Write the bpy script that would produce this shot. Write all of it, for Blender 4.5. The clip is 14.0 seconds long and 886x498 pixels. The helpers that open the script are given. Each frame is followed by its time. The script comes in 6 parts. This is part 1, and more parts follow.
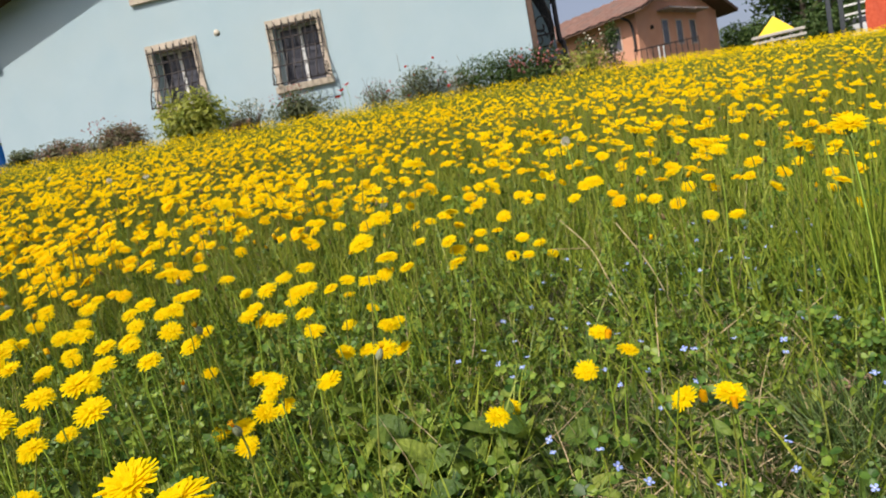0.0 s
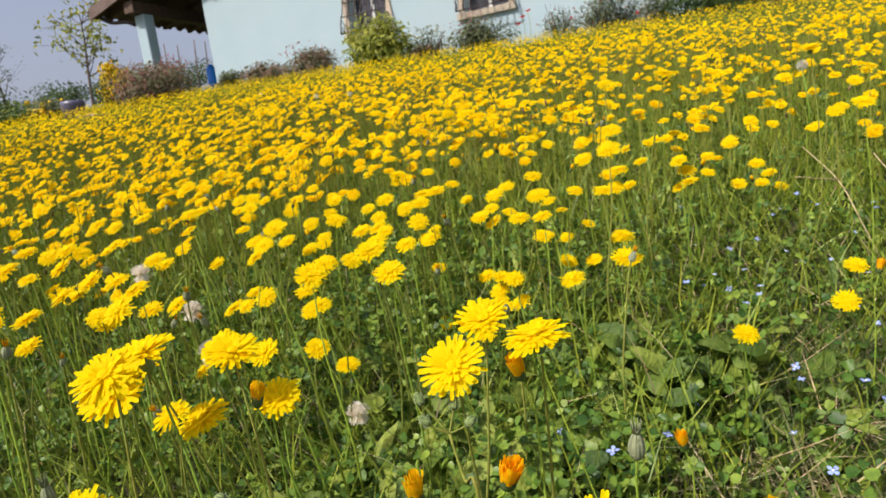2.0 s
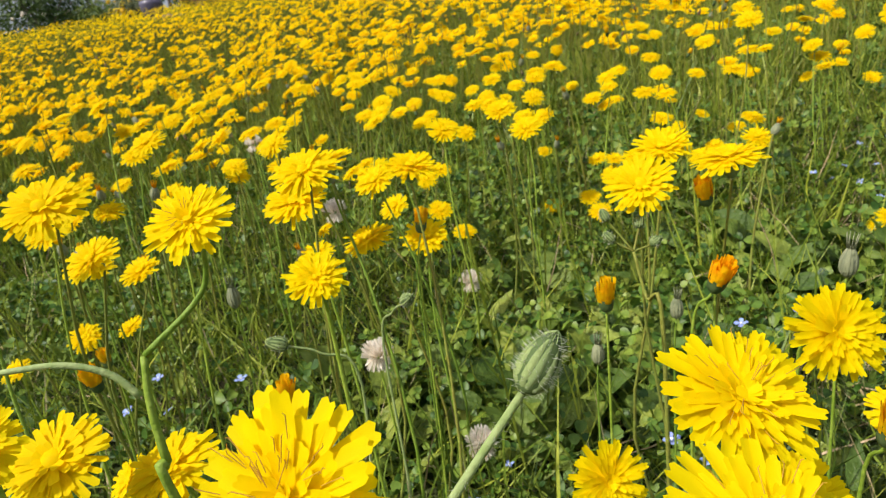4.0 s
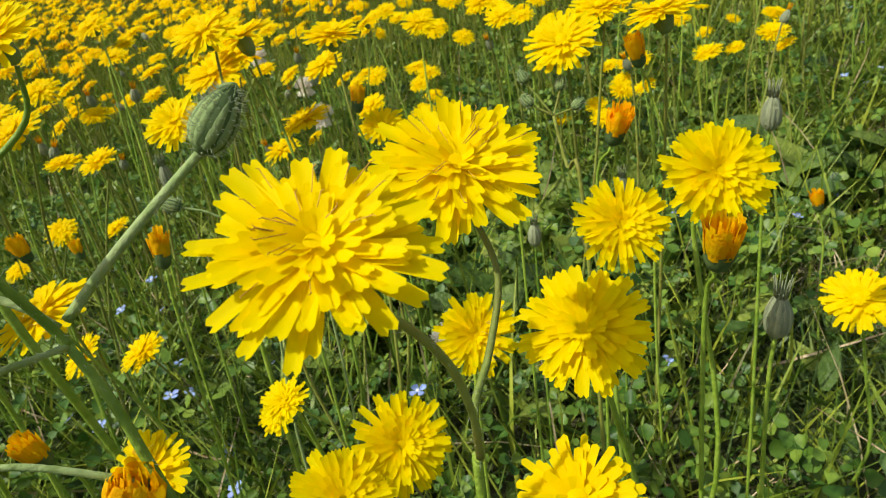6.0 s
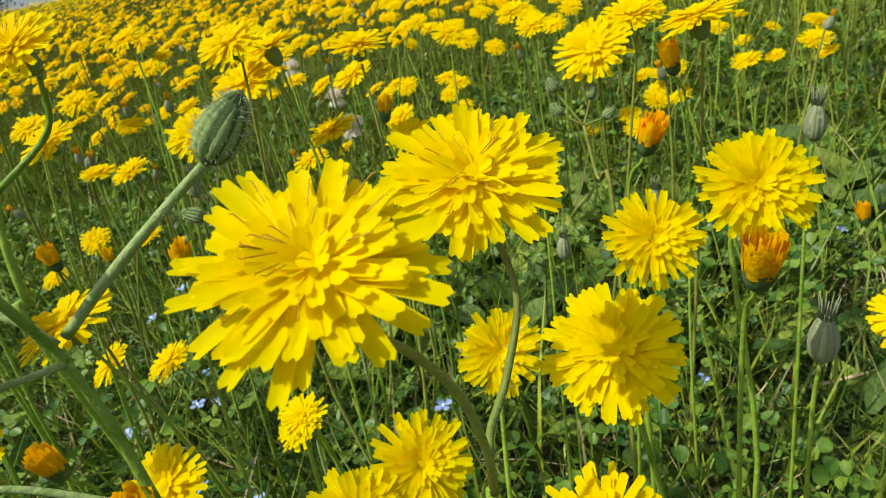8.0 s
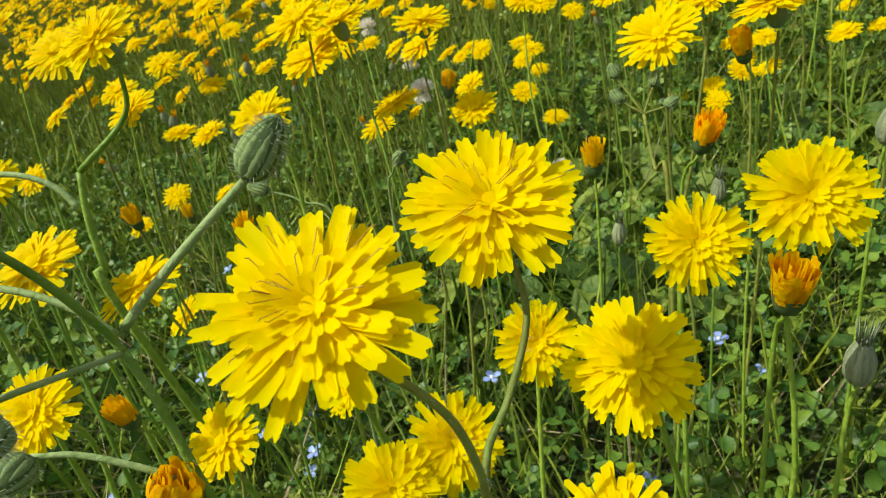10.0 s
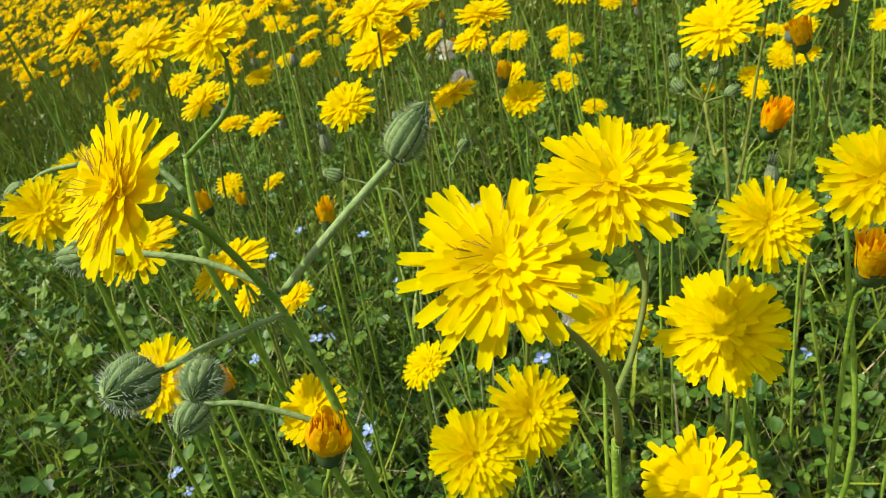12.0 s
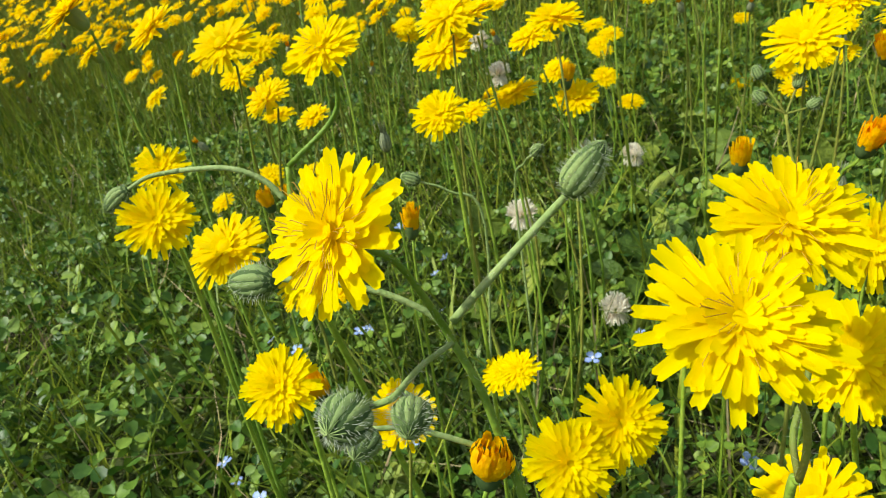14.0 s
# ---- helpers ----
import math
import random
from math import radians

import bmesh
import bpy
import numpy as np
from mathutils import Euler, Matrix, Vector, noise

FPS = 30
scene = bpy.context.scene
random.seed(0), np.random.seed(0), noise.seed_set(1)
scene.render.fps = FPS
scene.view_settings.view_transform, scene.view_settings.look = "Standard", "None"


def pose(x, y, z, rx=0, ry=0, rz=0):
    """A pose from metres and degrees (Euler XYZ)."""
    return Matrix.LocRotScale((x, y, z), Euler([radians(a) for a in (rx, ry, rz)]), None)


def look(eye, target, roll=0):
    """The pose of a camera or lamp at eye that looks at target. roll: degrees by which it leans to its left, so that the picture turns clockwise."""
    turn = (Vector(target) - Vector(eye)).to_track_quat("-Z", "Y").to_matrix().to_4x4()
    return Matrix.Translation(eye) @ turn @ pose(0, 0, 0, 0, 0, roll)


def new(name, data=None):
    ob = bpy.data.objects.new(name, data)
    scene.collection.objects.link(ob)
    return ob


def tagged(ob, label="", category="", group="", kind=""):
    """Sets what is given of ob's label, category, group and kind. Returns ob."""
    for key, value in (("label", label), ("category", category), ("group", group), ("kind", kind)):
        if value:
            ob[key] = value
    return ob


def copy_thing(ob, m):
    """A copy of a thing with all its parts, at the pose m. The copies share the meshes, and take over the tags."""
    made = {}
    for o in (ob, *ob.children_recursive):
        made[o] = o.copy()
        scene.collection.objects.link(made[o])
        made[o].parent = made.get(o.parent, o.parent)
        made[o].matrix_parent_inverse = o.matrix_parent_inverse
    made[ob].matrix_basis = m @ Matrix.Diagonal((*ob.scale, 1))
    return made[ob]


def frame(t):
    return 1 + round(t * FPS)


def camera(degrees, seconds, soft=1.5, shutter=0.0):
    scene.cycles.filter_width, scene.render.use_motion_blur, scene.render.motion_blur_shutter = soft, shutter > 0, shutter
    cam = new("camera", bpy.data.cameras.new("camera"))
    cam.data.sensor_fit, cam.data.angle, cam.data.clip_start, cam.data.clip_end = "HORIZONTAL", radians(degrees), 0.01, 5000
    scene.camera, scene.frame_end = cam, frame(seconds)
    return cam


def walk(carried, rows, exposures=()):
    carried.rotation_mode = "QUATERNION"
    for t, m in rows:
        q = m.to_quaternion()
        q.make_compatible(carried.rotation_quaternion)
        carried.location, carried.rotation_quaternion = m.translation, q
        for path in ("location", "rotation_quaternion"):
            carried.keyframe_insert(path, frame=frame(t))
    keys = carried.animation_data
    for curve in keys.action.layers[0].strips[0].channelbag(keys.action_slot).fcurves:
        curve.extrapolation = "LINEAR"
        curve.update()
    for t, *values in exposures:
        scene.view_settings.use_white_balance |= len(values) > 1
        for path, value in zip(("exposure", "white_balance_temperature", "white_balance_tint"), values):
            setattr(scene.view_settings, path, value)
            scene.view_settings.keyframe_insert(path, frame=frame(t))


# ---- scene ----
cam = camera(69.6, 14.0, 0.9)
PATH = [
    (0, (0.0000, 0.0000, 0.4500), (0.0000, 0.4973, 0.3983), -10.61),
    (0.5, (-0.0154, -0.0053, 0.4466), (-0.0554, 0.4898, 0.3889), -9.76),
    (1, (-0.0333, -0.0094, 0.4405), (-0.1089, 0.4800, 0.3715), -9.82),
    (1.5, (-0.0576, -0.0131, 0.4327), (-0.1611, 0.4700, 0.3560), -8.81),
    (2, (-0.0824, -0.0241, 0.4340), (-0.2112, 0.4521, 0.3520), -7.79),
    (2.5, (-0.0996, -0.0347, 0.4294), (-0.2472, 0.4337, 0.3354), -6.58),
    (3, (-0.1030, -0.0449, 0.4220), (-0.2710, 0.4117, 0.3065), -6.98),
    (3.5, (-0.1244, -0.0432, 0.4126), (-0.3051, 0.4063, 0.2889), -7.02),
    (4, (-0.1329, -0.0446, 0.3991), (-0.3116, 0.4009, 0.2590), -6.66),
    (4.2, (-0.1313, -0.0422, 0.3929), (-0.3086, 0.4001, 0.2413), -5.55),
    (6.3, (-0.0838, -0.0240, 0.3625), (-0.3003, 0.3885, 0.1809), -8.49),
    (6.5, (-0.0854, -0.0235, 0.3618), (-0.2967, 0.3910, 0.1787), -8.10),
    (7, (-0.0824, -0.0196, 0.3613), (-0.2965, 0.3952, 0.1822), -8.45),
    (7.5, (-0.0837, -0.0159, 0.3660), (-0.2984, 0.3966, 0.1824), -8.19),
    (8, (-0.0864, -0.0187, 0.3625), (-0.3242, 0.3870, 0.1926), -8.78),
    (8.2, (-0.0892, -0.0206, 0.3650), (-0.3275, 0.3831, 0.1909), -8.82),
    (10.3, (-0.0727, -0.0151, 0.3719), (-0.3675, 0.3414, 0.1821), -9.43),
    (10.5, (-0.0702, -0.0154, 0.3698), (-0.3712, 0.3395, 0.1871), -9.77),
    (11, (-0.0716, -0.0175, 0.3742), (-0.3673, 0.3355, 0.1793), -9.27),
    (11.5, (-0.0742, -0.0210, 0.3768), (-0.3689, 0.3309, 0.1783), -9.00),
    (12, (-0.0850, -0.0355, 0.3762), (-0.3790, 0.3173, 0.1785), -9.16),
    (12.5, (-0.0928, -0.0482, 0.3831), (-0.3863, 0.3027, 0.1812), -9.21),
    (13, (-0.0967, -0.0495, 0.3873), (-0.3899, 0.2993, 0.1814), -9.03),
    (13.5, (-0.1007, -0.0486, 0.3877), (-0.3920, 0.3001, 0.1793), -8.62),
    (14, (-0.1084, -0.0508, 0.3890), (-0.4003, 0.2965, 0.1788), -8.24),
]
walk(cam, [(t, look(eye, target, roll)) for t, eye, target, roll in PATH], ((0.0, -0.09, 6500, 12), (1.5, 0.02, 6500, 13), (3.6, 0.0, 6500, 12), (6.8, -0.13, 6500, -1), (9.5, -0.12, 6500, -5), (14.0, 0.06, 6500, -6)))
# a small phone lens held close: near focus, slight blur far off
cam.data.dof.use_dof = True
cam.data.dof.focus_distance = 0.105
cam.data.dof.aperture_fstop = 72.0

# ---- light ----
SUN = Vector((-0.40, -0.50, 0.77)).normalized()
world = bpy.data.worlds.new("sky")
scene.world = world
world.use_nodes = True
wn = world.node_tree.nodes
sky = wn.new("ShaderNodeTexSky")
sky.sky_type, sky.sun_disc = "NISHITA", False
sky.sun_elevation = math.asin(SUN.z)
sky.sun_rotation = math.atan2(SUN.x, SUN.y)
sky.dust_density, sky.air_density, sky.ozone_density = 5.0, 1.0, 2.0
# thin pale haze over the whole sky
haze = wn.new("ShaderNodeMix")
haze.data_type = "RGBA"
haze.inputs[0].default_value = 0.36
haze.inputs[7].default_value = (5.1, 5.25, 6.4, 1)
world.node_tree.links.new(sky.outputs["Color"], haze.inputs[6])
world.node_tree.links.new(haze.outputs[2], wn["Background"].inputs["Color"])
wn["Background"].inputs["Strength"].default_value = 0.125
sun_data = bpy.data.lights.new("sun", "SUN")
sun_data.energy, sun_data.angle, sun_data.color = 4.4, radians(0.6), (1.0, 0.95, 0.86)
sun = new("sun", sun_data)
sun.matrix_world = look(SUN * 60, (0, 0, 0))


# ---- materials ----
def mat(name, colour, rough=0.6, second=None, scale=30.0, bump=0.0, bump_scale=None, through_light=0.0, spread=0.0,
        metal=0.0, island=False, coat=0.0, detail=6.0, third=None, third_scale=3.0, shine=0.5, tint=None):
    """A surface of two or three colours mixed by noise at two scales, with grain and relief."""
    m = bpy.data.materials.new(name)
    m.use_nodes = True
    n, l = m.node_tree.nodes, m.node_tree.links
    b = n["Principled BSDF"]
    b.inputs["Roughness"].default_value, b.inputs["Metallic"].default_value = rough, metal
    b.inputs["Coat Weight"].default_value = coat
    b.inputs["Specular IOR Level"].default_value = shine
    where = n.new("ShaderNodeTexCoord").outputs["Object"]
    out = None
    noise_1 = n.new("ShaderNodeTexNoise")
    noise_1.inputs["Scale"].default_value, noise_1.inputs["Detail"].default_value = scale, detail
    l.new(where, noise_1.inputs["Vector"])
    mix = n.new("ShaderNodeMix")
    mix.data_type = "RGBA"
    mix.inputs[6].default_value = (*colour, 1)
    mix.inputs[7].default_value = (*(second or [min(1, c * 1.25) for c in colour]), 1)
    ramp = n.new("ShaderNodeMapRange")
    ramp.inputs[1].default_value, ramp.inputs[2].default_value = 0.35, 0.65
    l.new(noise_1.outputs["Fac"], ramp.inputs[0])
    l.new(ramp.outputs[0], mix.inputs[0])
    out = mix.outputs[2]
    if third:
        noise_2 = n.new("ShaderNodeTexNoise")
        noise_2.inputs["Scale"].default_value, noise_2.inputs["Detail"].default_value = third_scale, 4
        l.new(where, noise_2.inputs["Vector"])
        ramp_2 = n.new("ShaderNodeMapRange")
        ramp_2.inputs[1].default_value, ramp_2.inputs[2].default_value = 0.45, 0.7
        l.new(noise_2.outputs["Fac"], ramp_2.inputs[0])
        mix_2 = n.new("ShaderNodeMix")
        mix_2.data_type = "RGBA"
        mix_2.inputs[7].default_value = (*third, 1)
        l.new(ramp_2.outputs[0], mix_2.inputs[0])
        l.new(out, mix_2.inputs[6])
        out = mix_2.outputs[2]
    if spread:
        # each piece a little different in hue and value
        rnd = n.new("ShaderNodeNewGeometry").outputs["Random Per Island"] if island else n.new("ShaderNodeObjectInfo").outputs["Random"]
        hsv = n.new("ShaderNodeHueSaturation")
        value = n.new("ShaderNodeMapRange")
        value.inputs[3].default_value, value.inputs[4].default_value = 1 - spread, 1 + spread
        l.new(rnd, value.inputs[0])
        hue = n.new("ShaderNodeMapRange")
        hue.inputs[3].default_value, hue.inputs[4].default_value = 0.5 + 0.06 * spread, 0.5 - 0.06 * spread
        l.new(rnd, hue.inputs[0])
        l.new(value.outputs[0], hsv.inputs["Value"])
        l.new(hue.outputs[0], hsv.inputs["Hue"])
        l.new(out, hsv.inputs["Color"])
        out = hsv.outputs["Color"]
    l.new(out, b.inputs["Base Color"])
    if bump:
        noise_3 = n.new("ShaderNodeTexNoise")
        noise_3.inputs["Scale"].default_value, noise_3.inputs["Detail"].default_value = bump_scale or scale * 3, 8
        l.new(where, noise_3.inputs["Vector"])
        rise = n.new("ShaderNodeBump")
        rise.inputs["Strength"].default_value, rise.inputs["Distance"].default_value = bump, 0.02
        l.new(noise_3.outputs["Fac"], rise.inputs["Height"])
        l.new(rise.outputs["Normal"], b.inputs["Normal"])
    if through_light:
        thin = n.new("ShaderNodeBsdfTranslucent")
        if tint:
            # light that has passed through is deeper in colour
            deeper = n.new("ShaderNodeMix")
            deeper.data_type, deeper.blend_type = "RGBA", "MULTIPLY"
            deeper.inputs[0].default_value, deeper.inputs[7].default_value = 1.0, (*tint, 1)
            l.new(out, deeper.inputs[6])
            out = deeper.outputs[2]
        l.new(out, thin.inputs["Color"])
        both = n.new("ShaderNodeMixShader")
        both.inputs[0].default_value = through_light
        l.new(b.outputs[0], both.inputs[1])
        l.new(thin.outputs[0], both.inputs[2])
        l.new(both.outputs[0], n["Material Output"].inputs["Surface"])
    return m


PETAL = mat("petal_yellow", (0.90, 0.72, 0.001), 0.6, (0.94, 0.785, 0.002), 300, through_light=0.48, spread=0.06, shine=0.04, tint=(1.0, 0.94, 0.5))
FLORET = mat("floret_yellow", (0.89, 0.67, 0.001), 0.6, (0.94, 0.75, 0.002), 300, through_light=0.46, spread=0.09, island=True, shine=0.04, tint=(1.0, 0.94, 0.5))
FIELD_YELLOW = mat("field_yellow", (0.90, 0.62, 0.0008), 0.6, (0.94, 0.70, 0.001), 8, through_light=0.42, spread=0.10, island=True, shine=0.04)
STYLE = mat("style_brown", (0.42, 0.21, 0.008), 0.6, (0.55, 0.32, 0.01), 400)
ORANGE = mat("closing_orange", (0.90, 0.44, 0.002), 0.6, (0.93, 0.62, 0.003), 250, through_light=0.38, spread=0.10, bump=0.2, shine=0.12)
SPENT = mat("spent_brown", (0.16, 0.12, 0.05), 0.8, (0.26, 0.19, 0.09), 60, spread=0.35, island=True, shine=0.15)
STEM = mat("stem_green", (0.18, 0.29, 0.024), 0.5, (0.27, 0.38, 0.05), 250, bump=0.2, spread=0.2, shine=0.3)
BRANCH = mat("branch_pale_green", (0.24, 0.33, 0.10), 0.6, (0.34, 0.42, 0.17), 300, bump=0.2, shine=0.25)
STEM_RED = mat("stem_olive", (0.20, 0.20, 0.035), 0.55, (0.23, 0.28, 0.05), 120, bump=0.2, spread=0.2, shine=0.25)
BRACT = mat("bract_grey_green", (0.19, 0.265, 0.085), 0.7, (0.29, 0.365, 0.15), 350, bump=0.3, spread=0.12, shine=0.2)
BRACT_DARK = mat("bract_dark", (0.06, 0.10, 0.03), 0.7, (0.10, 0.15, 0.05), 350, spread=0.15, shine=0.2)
HAIR = mat("pale_hair", (0.55, 0.60, 0.45), 0.6, (0.70, 0.72, 0.60), 300, through_light=0.3)
DRY = mat("dry_bract", (0.20, 0.23, 0.12), 0.8, (0.32, 0.34, 0.20), 300, bump=0.3, spread=0.2)
BLADE = mat("grass_blade", (0.145, 0.215, 0.018), 0.45, (0.27, 0.345, 0.042), 60, through_light=0.20, spread=0.5, island=True, shine=0.3)
BLADE_FAR = mat("grass_far", (0.175, 0.225, 0.024), 0.6, (0.28, 0.315, 0.045), 4, through_light=0.30, spread=0.45, island=True, shine=0.15)
STRAW = mat("dry_straw", (0.33, 0.25, 0.12), 0.8, (0.52, 0.44, 0.26), 80, spread=0.45, island=True, shine=0.15)
CLOVER = mat("clover_leaf", (0.075, 0.148, 0.016), 0.45, (0.14, 0.24, 0.03), 160, through_light=0.20, spread=0.55, island=True, shine=0.35)
HERB = mat("herb_leaf", (0.10, 0.165, 0.020), 0.45, (0.19, 0.265, 0.042), 90, through_light=0.22, spread=0.55, island=True, bump=0.3, bump_scale=250, shine=0.35)
WHITE_FLORET = mat("clover_floret", (0.92, 0.87, 0.77), 0.6, (0.95, 0.91, 0.83), 300, through_light=0.42, spread=0.08, island=True, third=(0.86, 0.74, 0.62), third_scale=160, shine=0.1)
BLUE = mat("speedwell_blue", (0.20, 0.30, 0.75), 0.5, (0.40, 0.50, 0.88), 500, through_light=0.25, spread=0.1)
WHITE_EYE = mat("white_eye", (0.80, 0.80, 0.78), 0.5)
PUFF = mat("seed_fluff", (0.85, 0.83, 0.78), 0.9, (0.90, 0.88, 0.84), 200, through_light=0.5, shine=0.1)
SOIL = mat("meadow_soil", (0.045, 0.05, 0.022), 0.95, (0.055, 0.043, 0.025), 9, bump=0.8, bump_scale=60, third=(0.08, 0.13, 0.03), third_scale=2.0, shine=0.1)
RENDER_WHITE = mat("pale_green_render", (0.41, 0.535, 0.59), 0.9, (0.44, 0.56, 0.61), 1.4, bump=0.25, bump_scale=90, third=(0.445, 0.55, 0.585), third_scale=0.6, shine=0.2)
PALE_STONE = mat("vent_beige", (0.50, 0.45, 0.36), 0.9, (0.58, 0.53, 0.44), 20)
STONE = mat("window_stone", (0.50, 0.42, 0.33), 0.85, (0.62, 0.53, 0.42), 14, bump=0.3, spread=0.12)
IRON = mat("black_iron", (0.035, 0.03, 0.03), 0.5, (0.07, 0.055, 0.05), 40, metal=0.3)
GLASS_DARK = mat("window_glass", (0.06, 0.06, 0.075), 0.08, (0.10, 0.10, 0.12), 3)
CURTAIN = mat("lilac_curtain", (0.22, 0.21, 0.30), 0.9, (0.29, 0.28, 0.39), 6)
WHITE_PAINT = mat("white_paint", (0.76, 0.76, 0.74), 0.5, (0.80, 0.80, 0.79), 8)
BROWN_WOOD = mat("dark_brown_wood", (0.075, 0.042, 0.028), 0.7, (0.12, 0.07, 0.048), 12, bump=0.3)
FASCIA = mat("fascia_brown", (0.13, 0.085, 0.07), 0.6, (0.17, 0.115, 0.095), 6, bump=0.15)
TILE = mat("roof_tile", (0.22, 0.095, 0.075), 0.85, (0.32, 0.165, 0.13), 4, bump=0.4, spread=0.25, third=(0.20, 0.13, 0.11), third_scale=1.0)
SALMON = mat("salmon_render", (0.66, 0.33, 0.21), 0.9, (0.72, 0.38, 0.25), 1.2, bump=0.2, bump_scale=60, third=(0.62, 0.33, 0.23), third_scale=0.5, shine=0.2)
PALE_TRIM = mat("pale_trim", (0.56, 0.42, 0.34), 0.8, (0.62, 0.48, 0.40), 5)
AWNING = mat("grey_awning", (0.30, 0.24, 0.22), 0.6, (0.36, 0.29, 0.27), 6)
PLASTIC_BLUE = mat("blue_plastic", (0.015, 0.21, 0.78), 0.35, (0.02, 0.26, 0.85), 5)
YELLOW_CLOTH = mat("yellow_canvas", (0.80, 0.55, 0.02), 0.7, (0.86, 0.62, 0.03), 3)
GREY_WOOD = mat("weathered_wood", (0.42, 0.39, 0.35), 0.85, (0.55, 0.51, 0.46), 10, bump=0.4)
OLD_BEAM = mat("old_beam", (0.20, 0.175, 0.155), 0.85, (0.30, 0.265, 0.235), 10, bump=0.5)
DARK_METAL = mat("dark_metal", (0.05, 0.06, 0.07), 0.5, (0.08, 0.09, 0.10), 10, metal=0.5)
RED_PLASTIC = mat("orange_red_mesh", (0.70, 0.10, 0.04), 0.5, (0.78, 0.15, 0.07), 10)
CAR_WHITE = mat("white_car_paint", (0.70, 0.71, 0.72), 0.3, (0.74, 0.75, 0.76), 3, coat=0.5)
RUBBER = mat("black_rubber", (0.02, 0.02, 0.022), 0.8)
BARK = mat("bark", (0.11, 0.085, 0.065), 0.9, (0.19, 0.15, 0.12), 20, bump=0.6)
TREE_LEAF = mat("tree_leaf", (0.05, 0.095, 0.022), 0.55, (0.085, 0.14, 0.035), 3, through_light=0.25, spread=0.4, island=True, shine=0.25)
BUSH_LEAF = mat("bush_leaf_light", (0.27, 0.32, 0.045), 0.5, (0.40, 0.42, 0.08), 5, through_light=0.35, spread=0.4, island=True, shine=0.3)
SAGE_LEAF = mat("sage_leaf", (0.125, 0.155, 0.072), 0.6, (0.19, 0.215, 0.11), 6, through_light=0.3, spread=0.4, island=True, shine=0.25)
RED_LEAF = mat("reddish_leaf", (0.27, 0.175, 0.13), 0.6, (0.18, 0.21, 0.10), 6, through_light=0.3, spread=0.4, island=True, shine=0.25)
PINK_BLOOM = mat("pink_bloom", (0.50, 0.14, 0.13), 0.6, (0.40, 0.17, 0.15), 20, through_light=0.2, spread=0.3, island=True)
POPPY = mat("poppy_red", (0.75, 0.03, 0.02), 0.5, (0.65, 0.02, 0.02), 30, through_light=0.3)
GORSE = mat("gorse_yellow", (0.84, 0.62, 0.01), 0.6, (0.78, 0.55, 0.01), 6, through_light=0.2, spread=0.25, island=True)
PALE_ROSE = mat("pale_rose", (0.75, 0.62, 0.45), 0.6, (0.80, 0.72, 0.60), 6, spread=0.2, island=True)
POT = mat("violet_glaze", (0.09, 0.08, 0.13), 0.35, (0.13, 0.12, 0.18), 12, coat=0.3)
DEAD_LEAF = mat("dead_leaf", (0.42, 0.27, 0.19), 0.8, (0.55, 0.38, 0.28), 60, bump=0.4, through_light=0.15, shine=0.15)
TUFT = mat("tuft_blade", (0.075, 0.13, 0.035), 0.5, (0.15, 0.21, 0.06), 60, through_light=0.15, spread=0.5, island=True, shine=0.3)
ROCK = mat("garden_stone", (0.30, 0.18, 0.14), 0.9, (0.38, 0.25, 0.20), 8, bump=0.5, spread=0.2)


# ---- helpers of this scene ----
def ground_z(x, y):
    """The meadow climbs to the houses, a little less steeply past them, and levels off far behind."""
    yy = np.clip(y, -25, 14) * 0.15 + np.clip(y - 14, 0, 30) * 0.125
    return 0.06 + yy - 0.016 * np.clip(x, -30, 40) - 0.032 * np.clip(x - 2.5, 0, 40)


def shape(name, verts, faces, material=None, smooth=True):
    me = bpy.data.meshes.new(name)
    me.from_pydata([tuple(v) for v in verts], [], [tuple(f) for f in faces])
    if smooth:
        me.polygons.foreach_set("use_smooth", [True] * len(me.polygons))
    me.update()
    if material:
        me.materials.append(material)
    return me


def place(name, me, parent=None, m=None, label=""):
    ob = new(name, me)
    if parent:
        ob.parent = parent
    if m is not None:
        ob.matrix_basis = m
    return tagged(ob, label) if label else ob


def thing(name, at, label, category, group="", kind=""):
    ob = new(name)
    ob.empty_display_size = 0.02
    ob.location = at
    return tagged(ob, label, category, group, kind)


def bm_shape(name, bm, material, smooth=False):
    me = bpy.data.meshes.new(name)
    bm.to_mesh(me)
    bm.free()
    if smooth:
        me.polygons.foreach_set("use_smooth", [True] * len(me.polygons))
    me.materials.append(material)
    return me


def part(name, bm, material, parent, label="", m=None, smooth=False):
    return place(name, bm_shape(name, bm, material, smooth), parent, m, label)


def box(bm, lo, hi, bevel=0.0, m=None):
    """A box between two corners, with its edges taken off."""
    lo, hi = Vector(lo), Vector(hi)
    made = bmesh.ops.create_cube(bm, size=1.0)["verts"]
    bmesh.ops.scale(bm, vec=hi - lo, verts=made)
    bmesh.ops.translate(bm, vec=(lo + hi) / 2, verts=made)
    if bevel:
        edges = list({e for v in made for e in v.link_edges})
        made = bmesh.ops.bevel(bm, geom=edges, offset=bevel, segments=1, affect="EDGES")["verts"]
    if m is not None:
        bmesh.ops.transform(bm, matrix=m, verts=made)
    return made


def boxed(lo, hi, bevel=0.0):
    bm = bmesh.new()
    box(bm, lo, hi, bevel)
    return bm


